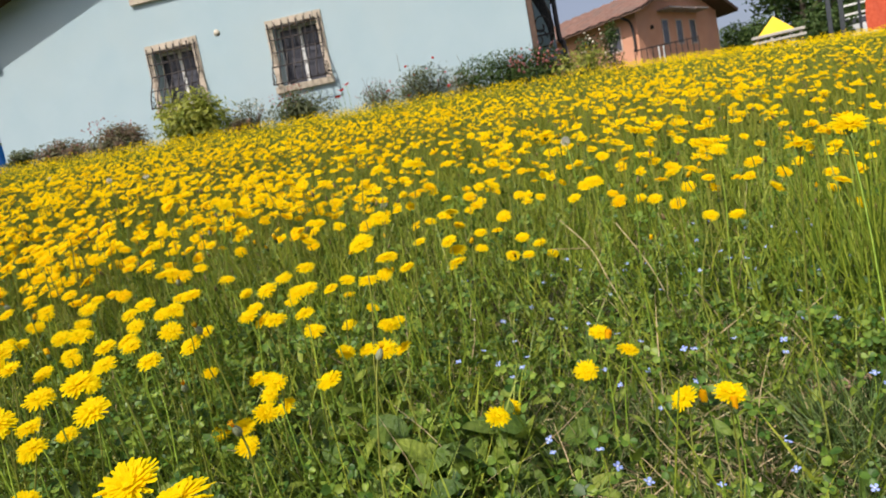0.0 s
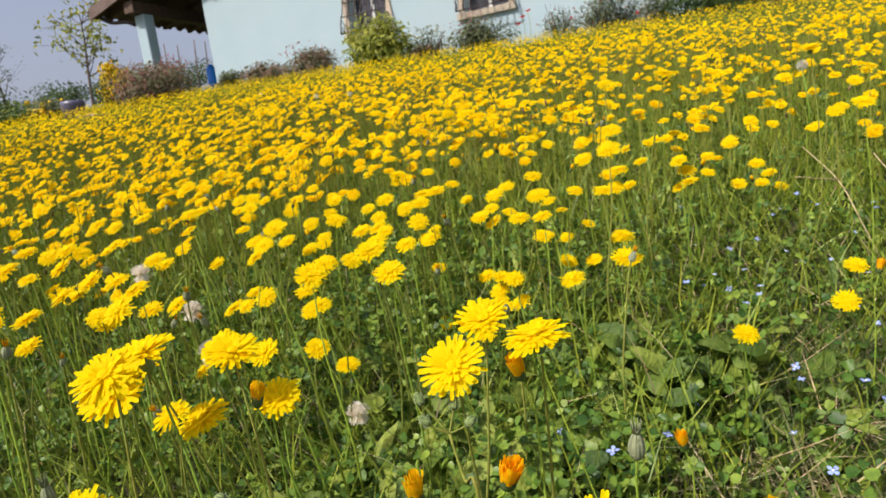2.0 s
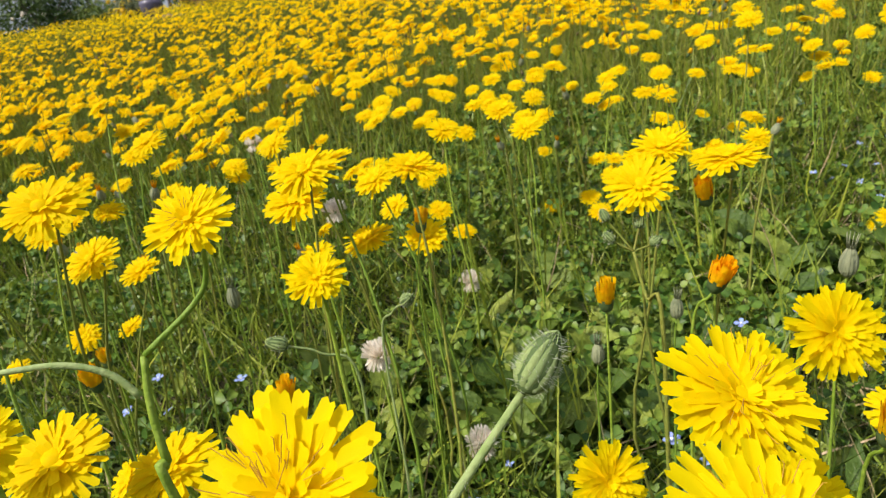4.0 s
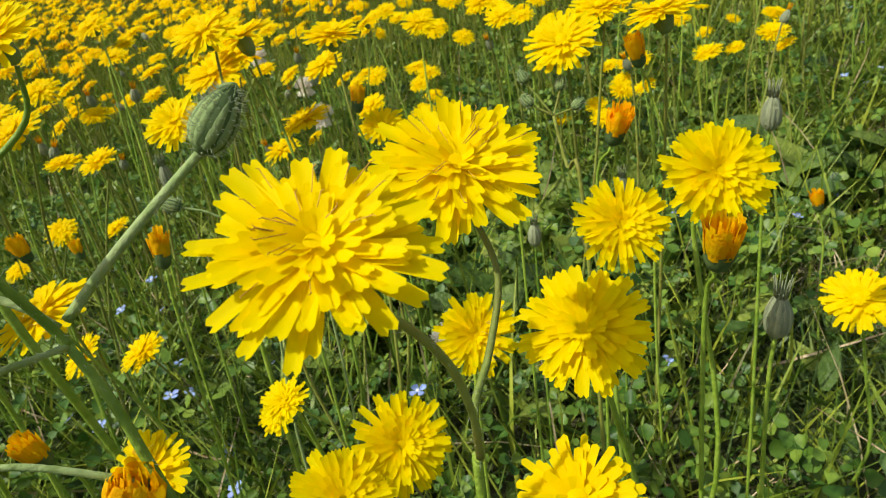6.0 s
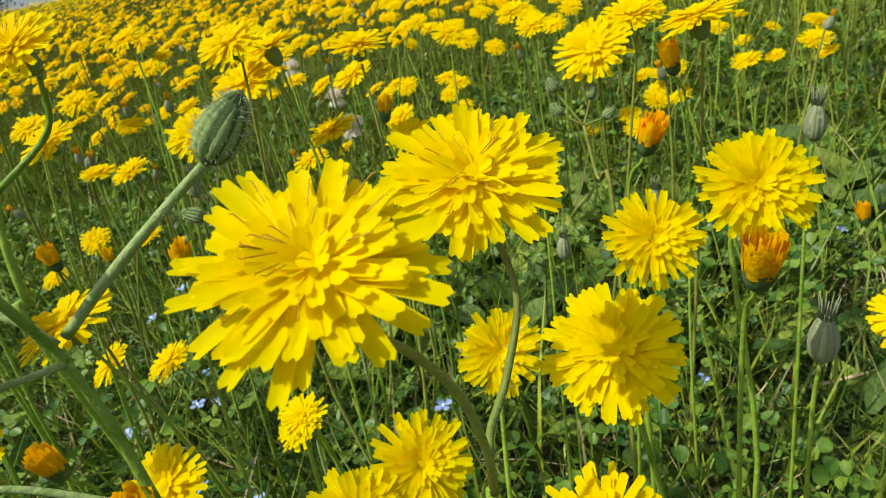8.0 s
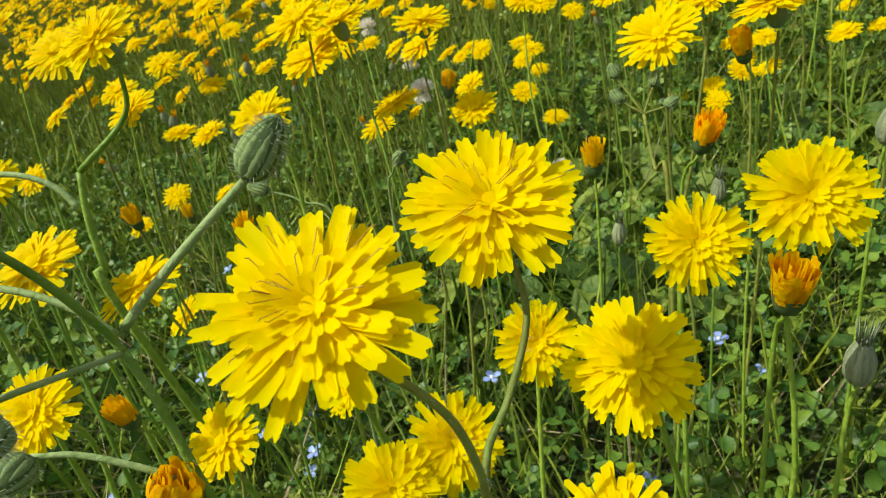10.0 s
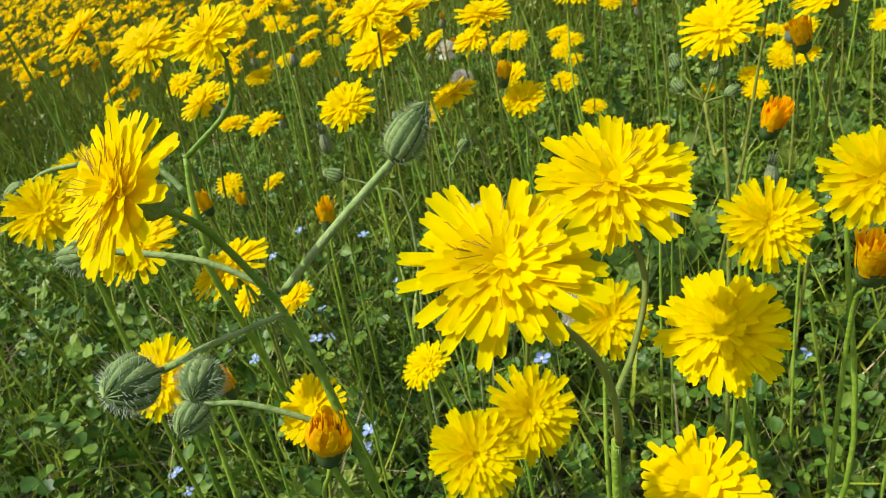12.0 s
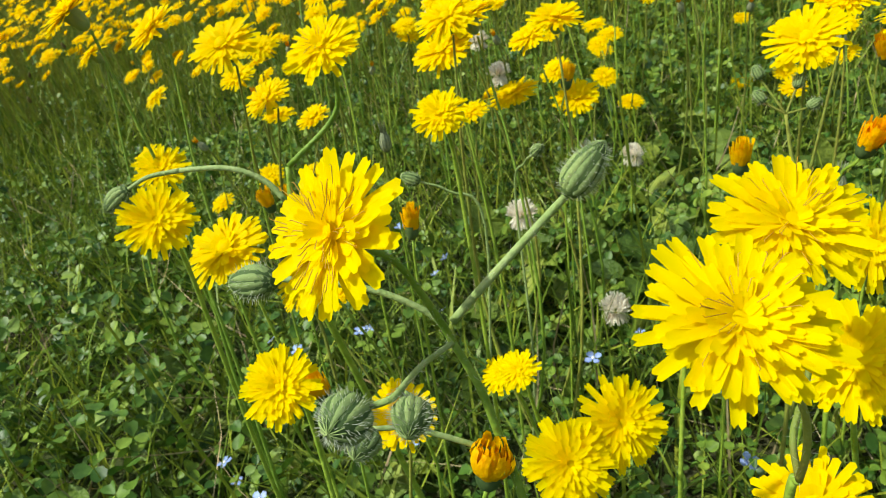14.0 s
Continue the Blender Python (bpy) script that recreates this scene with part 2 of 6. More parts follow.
def tube(points, radii, sides=6, caps=True):
    """Vertices and faces of a round, tapered stalk along points."""
    pts = [Vector(p) for p in points]
    if not hasattr(radii, "__len__"):
        radii = [radii] * len(pts)
    verts, faces = [], []
    side = Vector((1, 0, 0))
    for i, p in enumerate(pts):
        way = (pts[min(i + 1, len(pts) - 1)] - pts[max(i - 1, 0)]).normalized()
        side = side - way * side.dot(way)
        if side.length < 1e-4:
            side = way.orthogonal()
        side.normalize()
        up = way.cross(side)
        for k in range(sides):
            a = 2 * math.pi * k / sides
            verts.append(p + (side * math.cos(a) + up * math.sin(a)) * radii[i])
    for i in range(len(pts) - 1):
        for k in range(sides):
            a, b = i * sides + k, i * sides + (k + 1) % sides
            faces.append((a, b, b + sides, a + sides))
    if caps:
        faces.append(tuple(range(sides - 1, -1, -1)))
        faces.append(tuple(range((len(pts) - 1) * sides, len(pts) * sides)))
    return verts, faces


def smooth_line(points, steps=5):
    """Points on a soft curve through the given ones."""
    p = [Vector(q) for q in points]
    p = [p[0] * 2 - p[1], *p, p[-1] * 2 - p[-2]]
    out = []
    for i in range(1, len(p) - 2):
        for k in range(steps):
            t = k / steps
            out.append(0.5 * ((2 * p[i]) + (p[i + 1] - p[i - 1]) * t + (2 * p[i - 1] - 5 * p[i] + 4 * p[i + 1] - p[i + 2]) * t * t
                              + (3 * p[i] - p[i - 1] - 3 * p[i + 1] + p[i + 2]) * t ** 3))
    return out + [p[-2]]


def joined(*pieces):
    verts, faces = [], []
    for v, f in pieces:
        k = len(verts)
        verts += [tuple(q) for q in v]
        faces += [tuple(i + k for i in g) for g in f]
    return verts, faces


def moved(piece, m):
    return [m @ Vector(v) for v in piece[0]], piece[1]


def facing(n, at=(0, 0, 0), spin=0.0):
    """A pose whose z looks along n."""
    q = Vector(n).to_track_quat("Z", "Y").to_matrix().to_4x4()
    return Matrix.Translation(at) @ q @ Matrix.Rotation(spin, 4, "Z")


def swarm(name, templates, where, turns, sizes, pick, materials):
    """One mesh of many small pieces: copies of templates (verts, triangles) at places, with 3 x 3 turns and sizes."""
    all_v, all_f, base = [], [], 0
    for k, (v, f) in enumerate(templates):
        mine = np.nonzero(pick == k)[0]
        if not len(mine):
            continue
        v, f = np.array(v, float), np.array(f, int)
        size = sizes[mine] if sizes.ndim == 2 else sizes[mine][:, None] * np.ones(3)
        world_v = np.einsum("nij,nvj->nvi", turns[mine], v[None] * size[:, None]) + where[mine][:, None]
        all_v.append(world_v.reshape(-1, 3))
        all_f.append((f[None] + base + (np.arange(len(mine)) * len(v))[:, None, None]).reshape(-1, 3))
        base += len(mine) * len(v)
    verts, tris = np.concatenate(all_v), np.concatenate(all_f)
    me = bpy.data.meshes.new(name)
    me.vertices.add(len(verts))
    me.vertices.foreach_set("co", verts.astype(np.float32).ravel())
    me.loops.add(tris.size)
    me.loops.foreach_set("vertex_index", tris.astype(np.int32).ravel())
    me.polygons.add(len(tris))
    me.polygons.foreach_set("loop_start", np.arange(0, tris.size, 3, dtype=np.int32))
    me.update(calc_edges=True)
    me.materials.append(materials)
    return me


def scatter(name, templates, where, turns, sizes, pick, materials, label, category):
    me = swarm(name, templates, where, turns, sizes, pick, materials)
    return tagged(new(name, me), label, category, kind="stuff")


def turns_from(normals, spins):
    """Turns whose z looks along each normal, spun about it."""
    z = normals / np.linalg.norm(normals, axis=1)[:, None]
    ref = np.where(np.abs(z[:, 2:3]) > 0.95, [[1.0, 0, 0]], [[0, 0, 1.0]])
    x = np.cross(ref, z)
    x /= np.linalg.norm(x, axis=1)[:, None]
    y = np.cross(z, x)
    c, s = np.cos(spins)[:, None], np.sin(spins)[:, None]
    return np.stack([x * c + y * s, y * c - x * s, z], 2)


def tris_of(faces):
    return [(f[0], f[i], f[i + 1]) for f in faces for i in range(1, len(f) - 1)]


# ---- the ground ----
def build_ground():
    near = np.sinh(np.linspace(-1, 1, 141) * 8.0)
    xs = near / near[-1] * 1500
    ys = near / near[-1] * 1500
    gx, gy = np.meshgrid(xs, ys)
    gz = ground_z(gx, gy)
    gz = gz + 0.012 * np.sin(gx * 7 + np.sin(gy * 5)) * np.cos(gy * 6.1) * np.exp(-(gx ** 2 + gy ** 2) / 40)
    n = len(xs)
    verts = np.stack([gx, gy, gz], -1).reshape(-1, 3)
    faces = [(r * n + c, r * n + c + 1, (r + 1) * n + c + 1, (r + 1) * n + c) for r in range(n - 1) for c in range(n - 1)]
    me = shape("ground", verts, faces, SOIL)
    tagged(new("ground", me), "green and brown meadow soil climbing to the houses", "ground", kind="structure")


build_ground()

# ---- the pale house ----
HOUSE = Matrix.Translation((-1.24, 11.01, 0)) @ Matrix.Rotation(radians(-9), 4, "Z")
LEFT, RIGHT, DEEP, RIDGE, PITCH = -6.47, 3.30, 9.0, -1.6, 0.33
RIDGE_Z = 6.32


def roof_z(u):
    # the porch roof runs out a little flatter than the house roof
    return RIDGE_Z - PITCH * abs(u - RIDGE) if u > LEFT else RIDGE_Z - PITCH * (RIDGE - LEFT) - 0.27 * (LEFT - u)


def slab(bm, outline, y0, y1):
    """An upright plate with the outline (u, z), from y0 to y1."""
    a = [bm.verts.new((u, y0, z)) for u, z in outline]
    b = [bm.verts.new((u, y1, z)) for u, z in outline]
    n = len(a)
    bm.faces.new(a)
    bm.faces.new(b[::-1])
    for i in range(n):
        bm.faces.new((a[i], b[i], b[(i + 1) % n], a[(i + 1) % n]))
    bmesh.ops.recalc_face_normals(bm, faces=bm.faces[:])


def barred_window(house, u0, u1, z0, z1, at_y=0.0, turn=0.0, bars=True):
    """A window in a stone frame with curtains behind the glass and a pot-bellied iron grille in front."""
    w, h = u1 - u0, z1 - z0
    bm = bmesh.new()
    box(bm, (0.11, 0.24, 0.11), (0.14, 0.29, h - 0.11))
    box(bm, (w - 0.14, 0.24, 0.11), (w - 0.11, 0.29, h - 0.11))
    box(bm, (0.14, 0.24, h - 0.14), (w - 0.14, 0.29, h - 0.11))
    box(bm, (0.14, 0.24, 0.11), (w - 0.14, 0.29, 0.16))
    box(bm, (w / 2 - 0.03, 0.235, 0.16), (w / 2 + 0.03, 0.285, h - 0.14))
    win = part("window", bm, WHITE_PAINT, house, "barred window in a pale stone frame", Matrix.Translation((u0, at_y, z0)) @ Matrix.Rotation(turn, 4, "Z"))
    for k in (0, 1):
        x0 = 0.14 if k == 0 else w / 2 + 0.03
        x1 = w / 2 - 0.03 if k == 0 else w - 0.14
        pane = part("pane", boxed((x0, 0.258, 0.16), (x1, 0.264, h - 0.14)), GLASS_DARK, win)
        pane.visible_shadow = False
        n = 25
        verts = [(x0 + (x1 - x0) * i / n, 0.31 + 0.012 * math.sin(i * 1.9), z) for z in (0.14, h - 0.14) for i in range(n + 1)]
        place("curtain", shape("curtain", verts, [(i, i + 1, i + n + 2, i + n + 1) for i in range(n)], CURTAIN), win)
    # stone blocks round the opening
    rnd = random.Random(7)
    blocks = 7
    bw = w / blocks
    for i in range(blocks):
        part("stone", boxed((i * bw + 0.004, -0.022 - rnd.random() * 0.004, h - 0.11), ((i + 1) * bw - 0.004, 0.22, h), 0.004), STONE, win)
    for x0, x1 in ((0, 0.11), (w - 0.11, w)):
        rows = 5
        hh = (h - 0.22) / rows
        for i in range(rows):
            part("stone", boxed((x0 + 0.001, -0.020 - rnd.random() * 0.004, 0.11 + i * hh + 0.002), (x1 - 0.001, 0.22, 0.11 + (i + 1) * hh - 0.002), 0.004), STONE, win)
    part("sill", boxed((-0.02, -0.06, 0), (w + 0.02, 0.24, 0.108), 0.008), STONE, win)

    if not bars:
        return win

    def belly(z):
        t = max(0.0, 1 - (z - 0.05) / (h * 0.55))
        return -0.055 - 0.20 * math.sin(min(1.0, t) * math.pi * 0.62) ** 2

    pieces = []
    n = 8
    for i in range(n):
        x = 0.05 + (w - 0.10) * i / (n - 1)
        line = [(x, belly(0.10 + (h - 0.16) * k / 12), 0.10 + (h - 0.16) * k / 12) for k in range(13)]
        pieces.append(tube(line, 0.0115, 5))
    for z in (0.12, h * 0.34, h * 0.55, h * 0.72, h * 0.88):
        pieces.append(tube([(0.03, belly(z), z), (w - 0.03, belly(z), z)], 0.011, 5))
    for x in (0.03, w - 0.03):
        for z in (0.14, h - 0.14):
            pieces.append(tube([(x, 0.02, z), (x, belly(z), z)], 0.011, 5))
        # a scroll at the foot of each side
        curl = [(x, -0.13 - 0.09 * math.cos(a) * (1 - a / 9), 0.24 + 0.13 * math.sin(a) * (1 - a / 9)) for a in np.linspace(0, 7, 22)]
        pieces.append(tube(curl, 0.008, 4))
    place("grille", shape("grille", *joined(*pieces), IRON), win, None, "wrought black iron grille, bellied at the foot")
    return win


def pale_house():
    house = thing("house", (0, 0, 0), "pale green rendered house with barred windows and porch", "house")
    house.matrix_basis = HOUSE
    wins = ((-3.28, -2.29, 2.47, 3.69), (-1.04, -0.04, 2.42, 3.64), (-3.32, -2.45, 4.40, 5.42))
    base = 0.4
    bm = bmesh.new()
    outer = [(LEFT, base), (RIGHT, base), (RIGHT, roof_z(RIGHT)), (RIDGE, RIDGE_Z), (LEFT, roof_z(LEFT))]
    holes = [[(u0 + 0.11, z0 + 0.10), (u1 - 0.11, z0 + 0.10), (u1 - 0.11, z1 - 0.10), (u0 + 0.11, z1 - 0.10)] for u0, u1, z0, z1 in wins]
    edges = []
    for loop in (outer, *holes):
        vs = [bm.verts.new((u, 0, z)) for u, z in loop]
        edges += [bm.edges.new((vs[k], vs[(k + 1) % len(vs)])) for k in range(len(vs))]
    bmesh.ops.triangle_fill(bm, use_beauty=True, use_dissolve=False, edges=edges)
    sheet = bmesh.ops.extrude_face_region(bm, geom=bm.faces[:])["geom"]
    bmesh.ops.translate(bm, vec=(0, 0.35, 0), verts=[g for g in sheet if isinstance(g, bmesh.types.BMVert)])
    bmesh.ops.recalc_face_normals(bm, faces=bm.faces[:])
    part("front_wall", bm, RENDER_WHITE, house, "smooth pale mint render")
    bm = bmesh.new()
    box(bm, (LEFT, 0.351, base), (LEFT + 0.35, DEEP - 0.35, roof_z(LEFT)))
    part("side_wall", bm, RENDER_WHITE, house)
    bm = bmesh.new()
    box(bm, (RIGHT - 0.35, 0.351, base), (RIGHT, DEEP - 0.35, roof_z(RIGHT)))
    part("side_wall", bm, RENDER_WHITE, house)
    bm = bmesh.new()
    slab(bm, [(LEFT, base), (RIGHT, base), (RIGHT, roof_z(RIGHT)), (RIDGE, RIDGE_Z), (LEFT, roof_z(LEFT))], DEEP - 0.35, DEEP)
    part("back_wall", bm, RENDER_WHITE, house)
    part("floor_slab", boxed((LEFT + 0.36, 0.36, 1.4), (RIGHT - 0.36, DEEP - 0.36, 1.6)), GREY_WOOD, house)
    for u0, u1, z0, z1 in wins:
        barred_window(house, u0, u1, z0, z1, bars=z0 < 4)
    # a window of the side wall, its grille and stone standing out past the corner
    barred_window(house, RIGHT, RIGHT + 1.0, 2.45, 4.2, 1.6, 0.0).matrix_basis = (
        Matrix.Translation((RIGHT, 0.55, 2.35)) @ Matrix.Rotation(radians(90), 4, "Z") @ Matrix.Diagonal((1.2, 1.6, 1.5, 1)))
    bm = bmesh.new()
    box(bm, (RIGHT + 0.001, 0.02, base), (RIGHT + 0.10, 0.20, roof_z(RIGHT) - 0.1), 0.01)
    part("corner_post", bm, BROWN_WOOD, house, "brown timber corner post")
    bm = bmesh.new()
    box(bm, (RIGHT + 0.001, 1.9, base), (RIGHT + 0.5, 2.3, roof_z(RIGHT) - 0.3), 0.01)
    part("buttress", bm, RENDER_WHITE, house, "rendered buttress on the side wall")
    place("drainpipe", shape("drainpipe", *tube(smooth_line([(RIGHT + 0.56, 1.75, roof_z(RIGHT) - 0.2), (RIGHT + 0.56, 1.75, 2.75), (RIGHT + 0.62, 1.7, 2.5), (RIGHT + 0.62, 1.7, 1.3)]), 0.045, 8), IRON), house)
    # a round vent
    place("vent", shape("vent", *tube([(-1.91, -0.010, 3.65), (-1.91, 0.01, 3.65)], 0.055, 16), PALE_STONE), house, None, "flat round beige vent cover")
    # roof: two slopes with boards under them, verge boards, tiles
    for side, eave in ((-1, -9.02), (1, RIGHT + 0.75)):
        z_eave = roof_z(eave)
        over = 0.5
        bm = bmesh.new()
        bend = LEFT if side < 0 else RIGHT
        slab(bm, [(RIDGE, RIDGE_Z + 0.002), (bend, roof_z(bend) + 0.002), (eave, z_eave + 0.002), (eave, z_eave + 0.05), (bend, roof_z(bend) + 0.05), (RIDGE, RIDGE_Z + 0.05)], -over, DEEP + over)
        part("roof_deck", bm, BROWN_WOOD, house, "dark brown boarded roof underside")
        bm = bmesh.new()
        slab(bm, [(RIDGE, RIDGE_Z - 0.10), (bend, roof_z(bend) - 0.10), (eave, z_eave - 0.10), (eave, z_eave + 0.13), (bend, roof_z(bend) + 0.13), (RIDGE, RIDGE_Z + 0.13)], -over - 0.035, -over)
        part("verge_board", bm, FASCIA, house, "brown painted verge board")
        # corrugated tile courses over the boards
        nu, run = 26, abs(eave - RIDGE) + 0.12
        nv = 90
        verts, faces = [], []
        for i in range(nu + 1):
            for j in range(nv + 1):
                u = RIDGE + side * run * i / nu
                y = -over - 0.02 + (DEEP + 2 * over) * j / nv
                verts.append((u, y, roof_z(u) + 0.09 + 0.03 * math.sin(j * math.pi / 2.0) + 0.02 * ((nu - i) % 2)))
        for i in range(nu):
            for j in range(nv):
                a = i * (nv + 1) + j
                faces.append((a, a + 1, a + nv + 2, a + nv + 1))
        place("roof_tiling", shape("roof_tiling", verts, faces, TILE), house, None, "terracotta tile courses")
        # round tile ends hanging over the eave
        for j in range(30):
            y = -over + 0.15 + j * (DEEP + 2 * over - 0.3) / 29
            arc = [(eave + side * 0.04, y + 0.13 * math.cos(a), z_eave + 0.05 - 0.11 * math.sin(a)) for a in np.linspace(0, math.pi, 9)]
            arc2 = [(p[0] - side * 0.35, p[1], p[2] + 0.35 * PITCH) for p in arc]
            me = shape("eave_tile", arc + arc2, [(k, k + 1, k + 10, k + 9) for k in range(8)] + [tuple(range(9))], TILE if side > 0 else BROWN_WOOD)
            place("eave_tile", me, house)
    # rafters under the porch roof
    for j in range(12):
        y = -0.2 + j * 0.78
        bm = bmesh.new()
        u0, u1 = -8.96, LEFT - 0.001
        z0, z1 = roof_z(u0), roof_z(u1)
        slab(bm, [(u0, z0 - 0.12), (u1, z1 - 0.12), (u1, z1), (u0, z0)], y, y + 0.10)
        part("rafter", bm, BROWN_WOOD, house)
    part("porch_beam", boxed((-8.16, -0.42, 3.88), (-7.90, DEEP, 4.12), 0.01), BROWN_WOOD, house)
    part("corner_beam", boxed((LEFT - 0.42, -0.42, roof_z(LEFT) - 0.26), (LEFT + 0.10, -0.002, roof_z(LEFT) - 0.11), 0.02), OLD_BEAM, house, "weathered timber bracket")
    part("bracket", boxed((LEFT + 0.27, -0.07, roof_z(LEFT) - 0.86), (LEFT + 0.37, -0.002, roof_z(LEFT) - 0.66), 0.02), RENDER_WHITE, house, "small rendered corbel")
    for y in (-0.20, 4.4, 8.3):
        part("column", boxed((-8.15, y, 0.9), (-7.88, y + 0.27, 3.879), 0.015), RENDER_WHITE, house, "square rendered porch column")
    gutter = smooth_line([(-8.98, -0.30, 3.98), (-8.70, -0.30, 3.84), (-8.32, -0.26, 3.78), (-8.16, -0.2, 3.70)])
    place("gutter_pipe", shape("gutter_pipe", *tube(gutter, 0.04, 8), IRON), house, None, "dark curved gutter outlet")


pale_house()


# ---- the salmon house on the hill ----
def salmon_house():
    c = Vector((12.7, 35.8, 0))
    a = math.atan2(40.6 - 35.8, 19.4 - 12.7)
    house = thing("house", c, "salmon rendered house with tiled roof and awnings", "house")
    house.matrix_basis = Matrix.Translation(c) @ Matrix.Rotation(a, 4, "Z")
    # local x along the gable end, local y along the long wall to the back
    wide, deep, low, eave = 8.2, 13.0, 4.2, 7.75
    ridge = eave + 1.75
    turn = Matrix.Rotation(radians(90), 4, "Z")
    bm = bmesh.new()
    slab(bm, [(0, low), (wide, low), (wide, eave), (wide / 2, ridge), (0, eave)], 0, 0.35)
    part("gable_wall", bm, SALMON, house)
    for x in (0, wide - 0.35):
        part("long_wall", boxed((x, 0.352, low), (x + 0.35, deep, eave)), SALMON, house)
    bm = bmesh.new()
    for s in (0, 1):
        e = -0.8 if s == 0 else wide + 0.8
        ze = eave - 0.8 * 1.75 / (wide / 2)
        slab(bm, [(wide / 2, ridge), (e, ze), (e, ze + 0.12), (wide / 2, ridge + 0.12)], -1.0, deep + 0.5)
    part("roof_deck", bm, BROWN_WOOD, house, "dark boarded eaves")
    for s in (-1, 1):
        nu, nv = 22, 70
        verts, faces = [], []
        for i in range(nu + 1):
            for j in range(nv + 1):
                d = (wide / 2 + 0.85) * i / nu
                verts.append((wide / 2 + s * d, -1.0 + (deep + 1.5) * j / nv, ridge + 0.17 - d * 1.75 / (wide / 2) + 0.035 * math.sin(j * math.pi / 2) + 0.03 * ((nu - i) % 2)))
        for i in range(nu):
            for j in range(nv):
                k = i * (nv + 1) + j
                faces.append((k, k + 1, k + nv + 2, k + nv + 1))
        place("roof_tiling", shape("roof_tiling", verts, faces, TILE), house, None, "worn red roof tiles")

    def plain_window(m, w, h, shade):
        bm = bmesh.new()
        for lo, hi in (((-0.07, -0.04, -0.08), (w + 0.07, 0.10, 0)), ((-0.07, -0.03, h), (w + 0.07, 0.10, h + 0.07)), ((-0.07, -0.03, 0), (0, 0.10, h)), ((w, -0.03, 0), (w + 0.07, 0.10, h))):
            box(bm, lo, hi)
        win = part("window", bm, PALE_TRIM, house, "", m)
        part("pane", boxed((0, -0.012, 0), (w, 0.02, h)), GLASS_DARK, win)
        if shade:
            bm = bmesh.new()
            slab(bm, [(-0.35, h + 0.45), (w + 0.35, h + 0.45), (w + 0.35, h + 0.55), (-0.35, h + 0.55)], -0.8, -0.03)
            part("awning", bm, AWNING, win, "small grey awning")

    for x in (2.35, 3.75, 5.15):
        plain_window(Matrix.Translation((x, 0, 5.85)), 0.52, 1.3, True)
    for y in (1.1, 5.0, 9.6):
        plain_window(Matrix.Translation((0, y + 0.9, 5.85)) @ Matrix.Rotation(radians(-90), 4, "Z"), 0.85, 1.2, False)
    place("drainpipe", shape("drainpipe", *tube(smooth_line([(-0.75, 0.4, eave - 0.35), (-0.2, 0.3, eave - 0.6), (-0.12, 0.2, eave - 1.2), (-0.12, 0.2, 5.5)]), 0.07, 6), IRON), house)
    part("wall_lamp", boxed((1.2, -0.18, 6.65), (1.30, -0.001, 6.85), 0.02), IRON, house)


salmon_house()


def rail_fence():
    fence = thing("fence", (11.4, 33.0, float(ground_z(11.4, 33.0))), "thin dark iron fence before the salmon house", "fence")
    fence.rotation_euler = (0, 0, radians(20))
    for i in range(12):
        part("post", boxed((i * 0.38, 0, -0.2), (i * 0.38 + 0.03, 0.03, 1.15 + 0.08 * i * 0.38)), IRON, fence)
    bm = bmesh.new()
    slab(bm, [(0, 1.05), (4.2, 1.38), (4.2, 1.43), (0, 1.10)], 0.035, 0.06)
    part("rail", bm, IRON, fence)
    for x in (1.45, 1.75):
        part("white_post", boxed((x, -0.1, -0.2), (x + 0.045, -0.055, 1.15)), WHITE_PAINT, fence)


rail_fence()


def at_bearing(az, dist):
    a = radians(az)
    x, y = dist * math.sin(a), dist * math.cos(a)
    return x, y, float(ground_z(x, y))


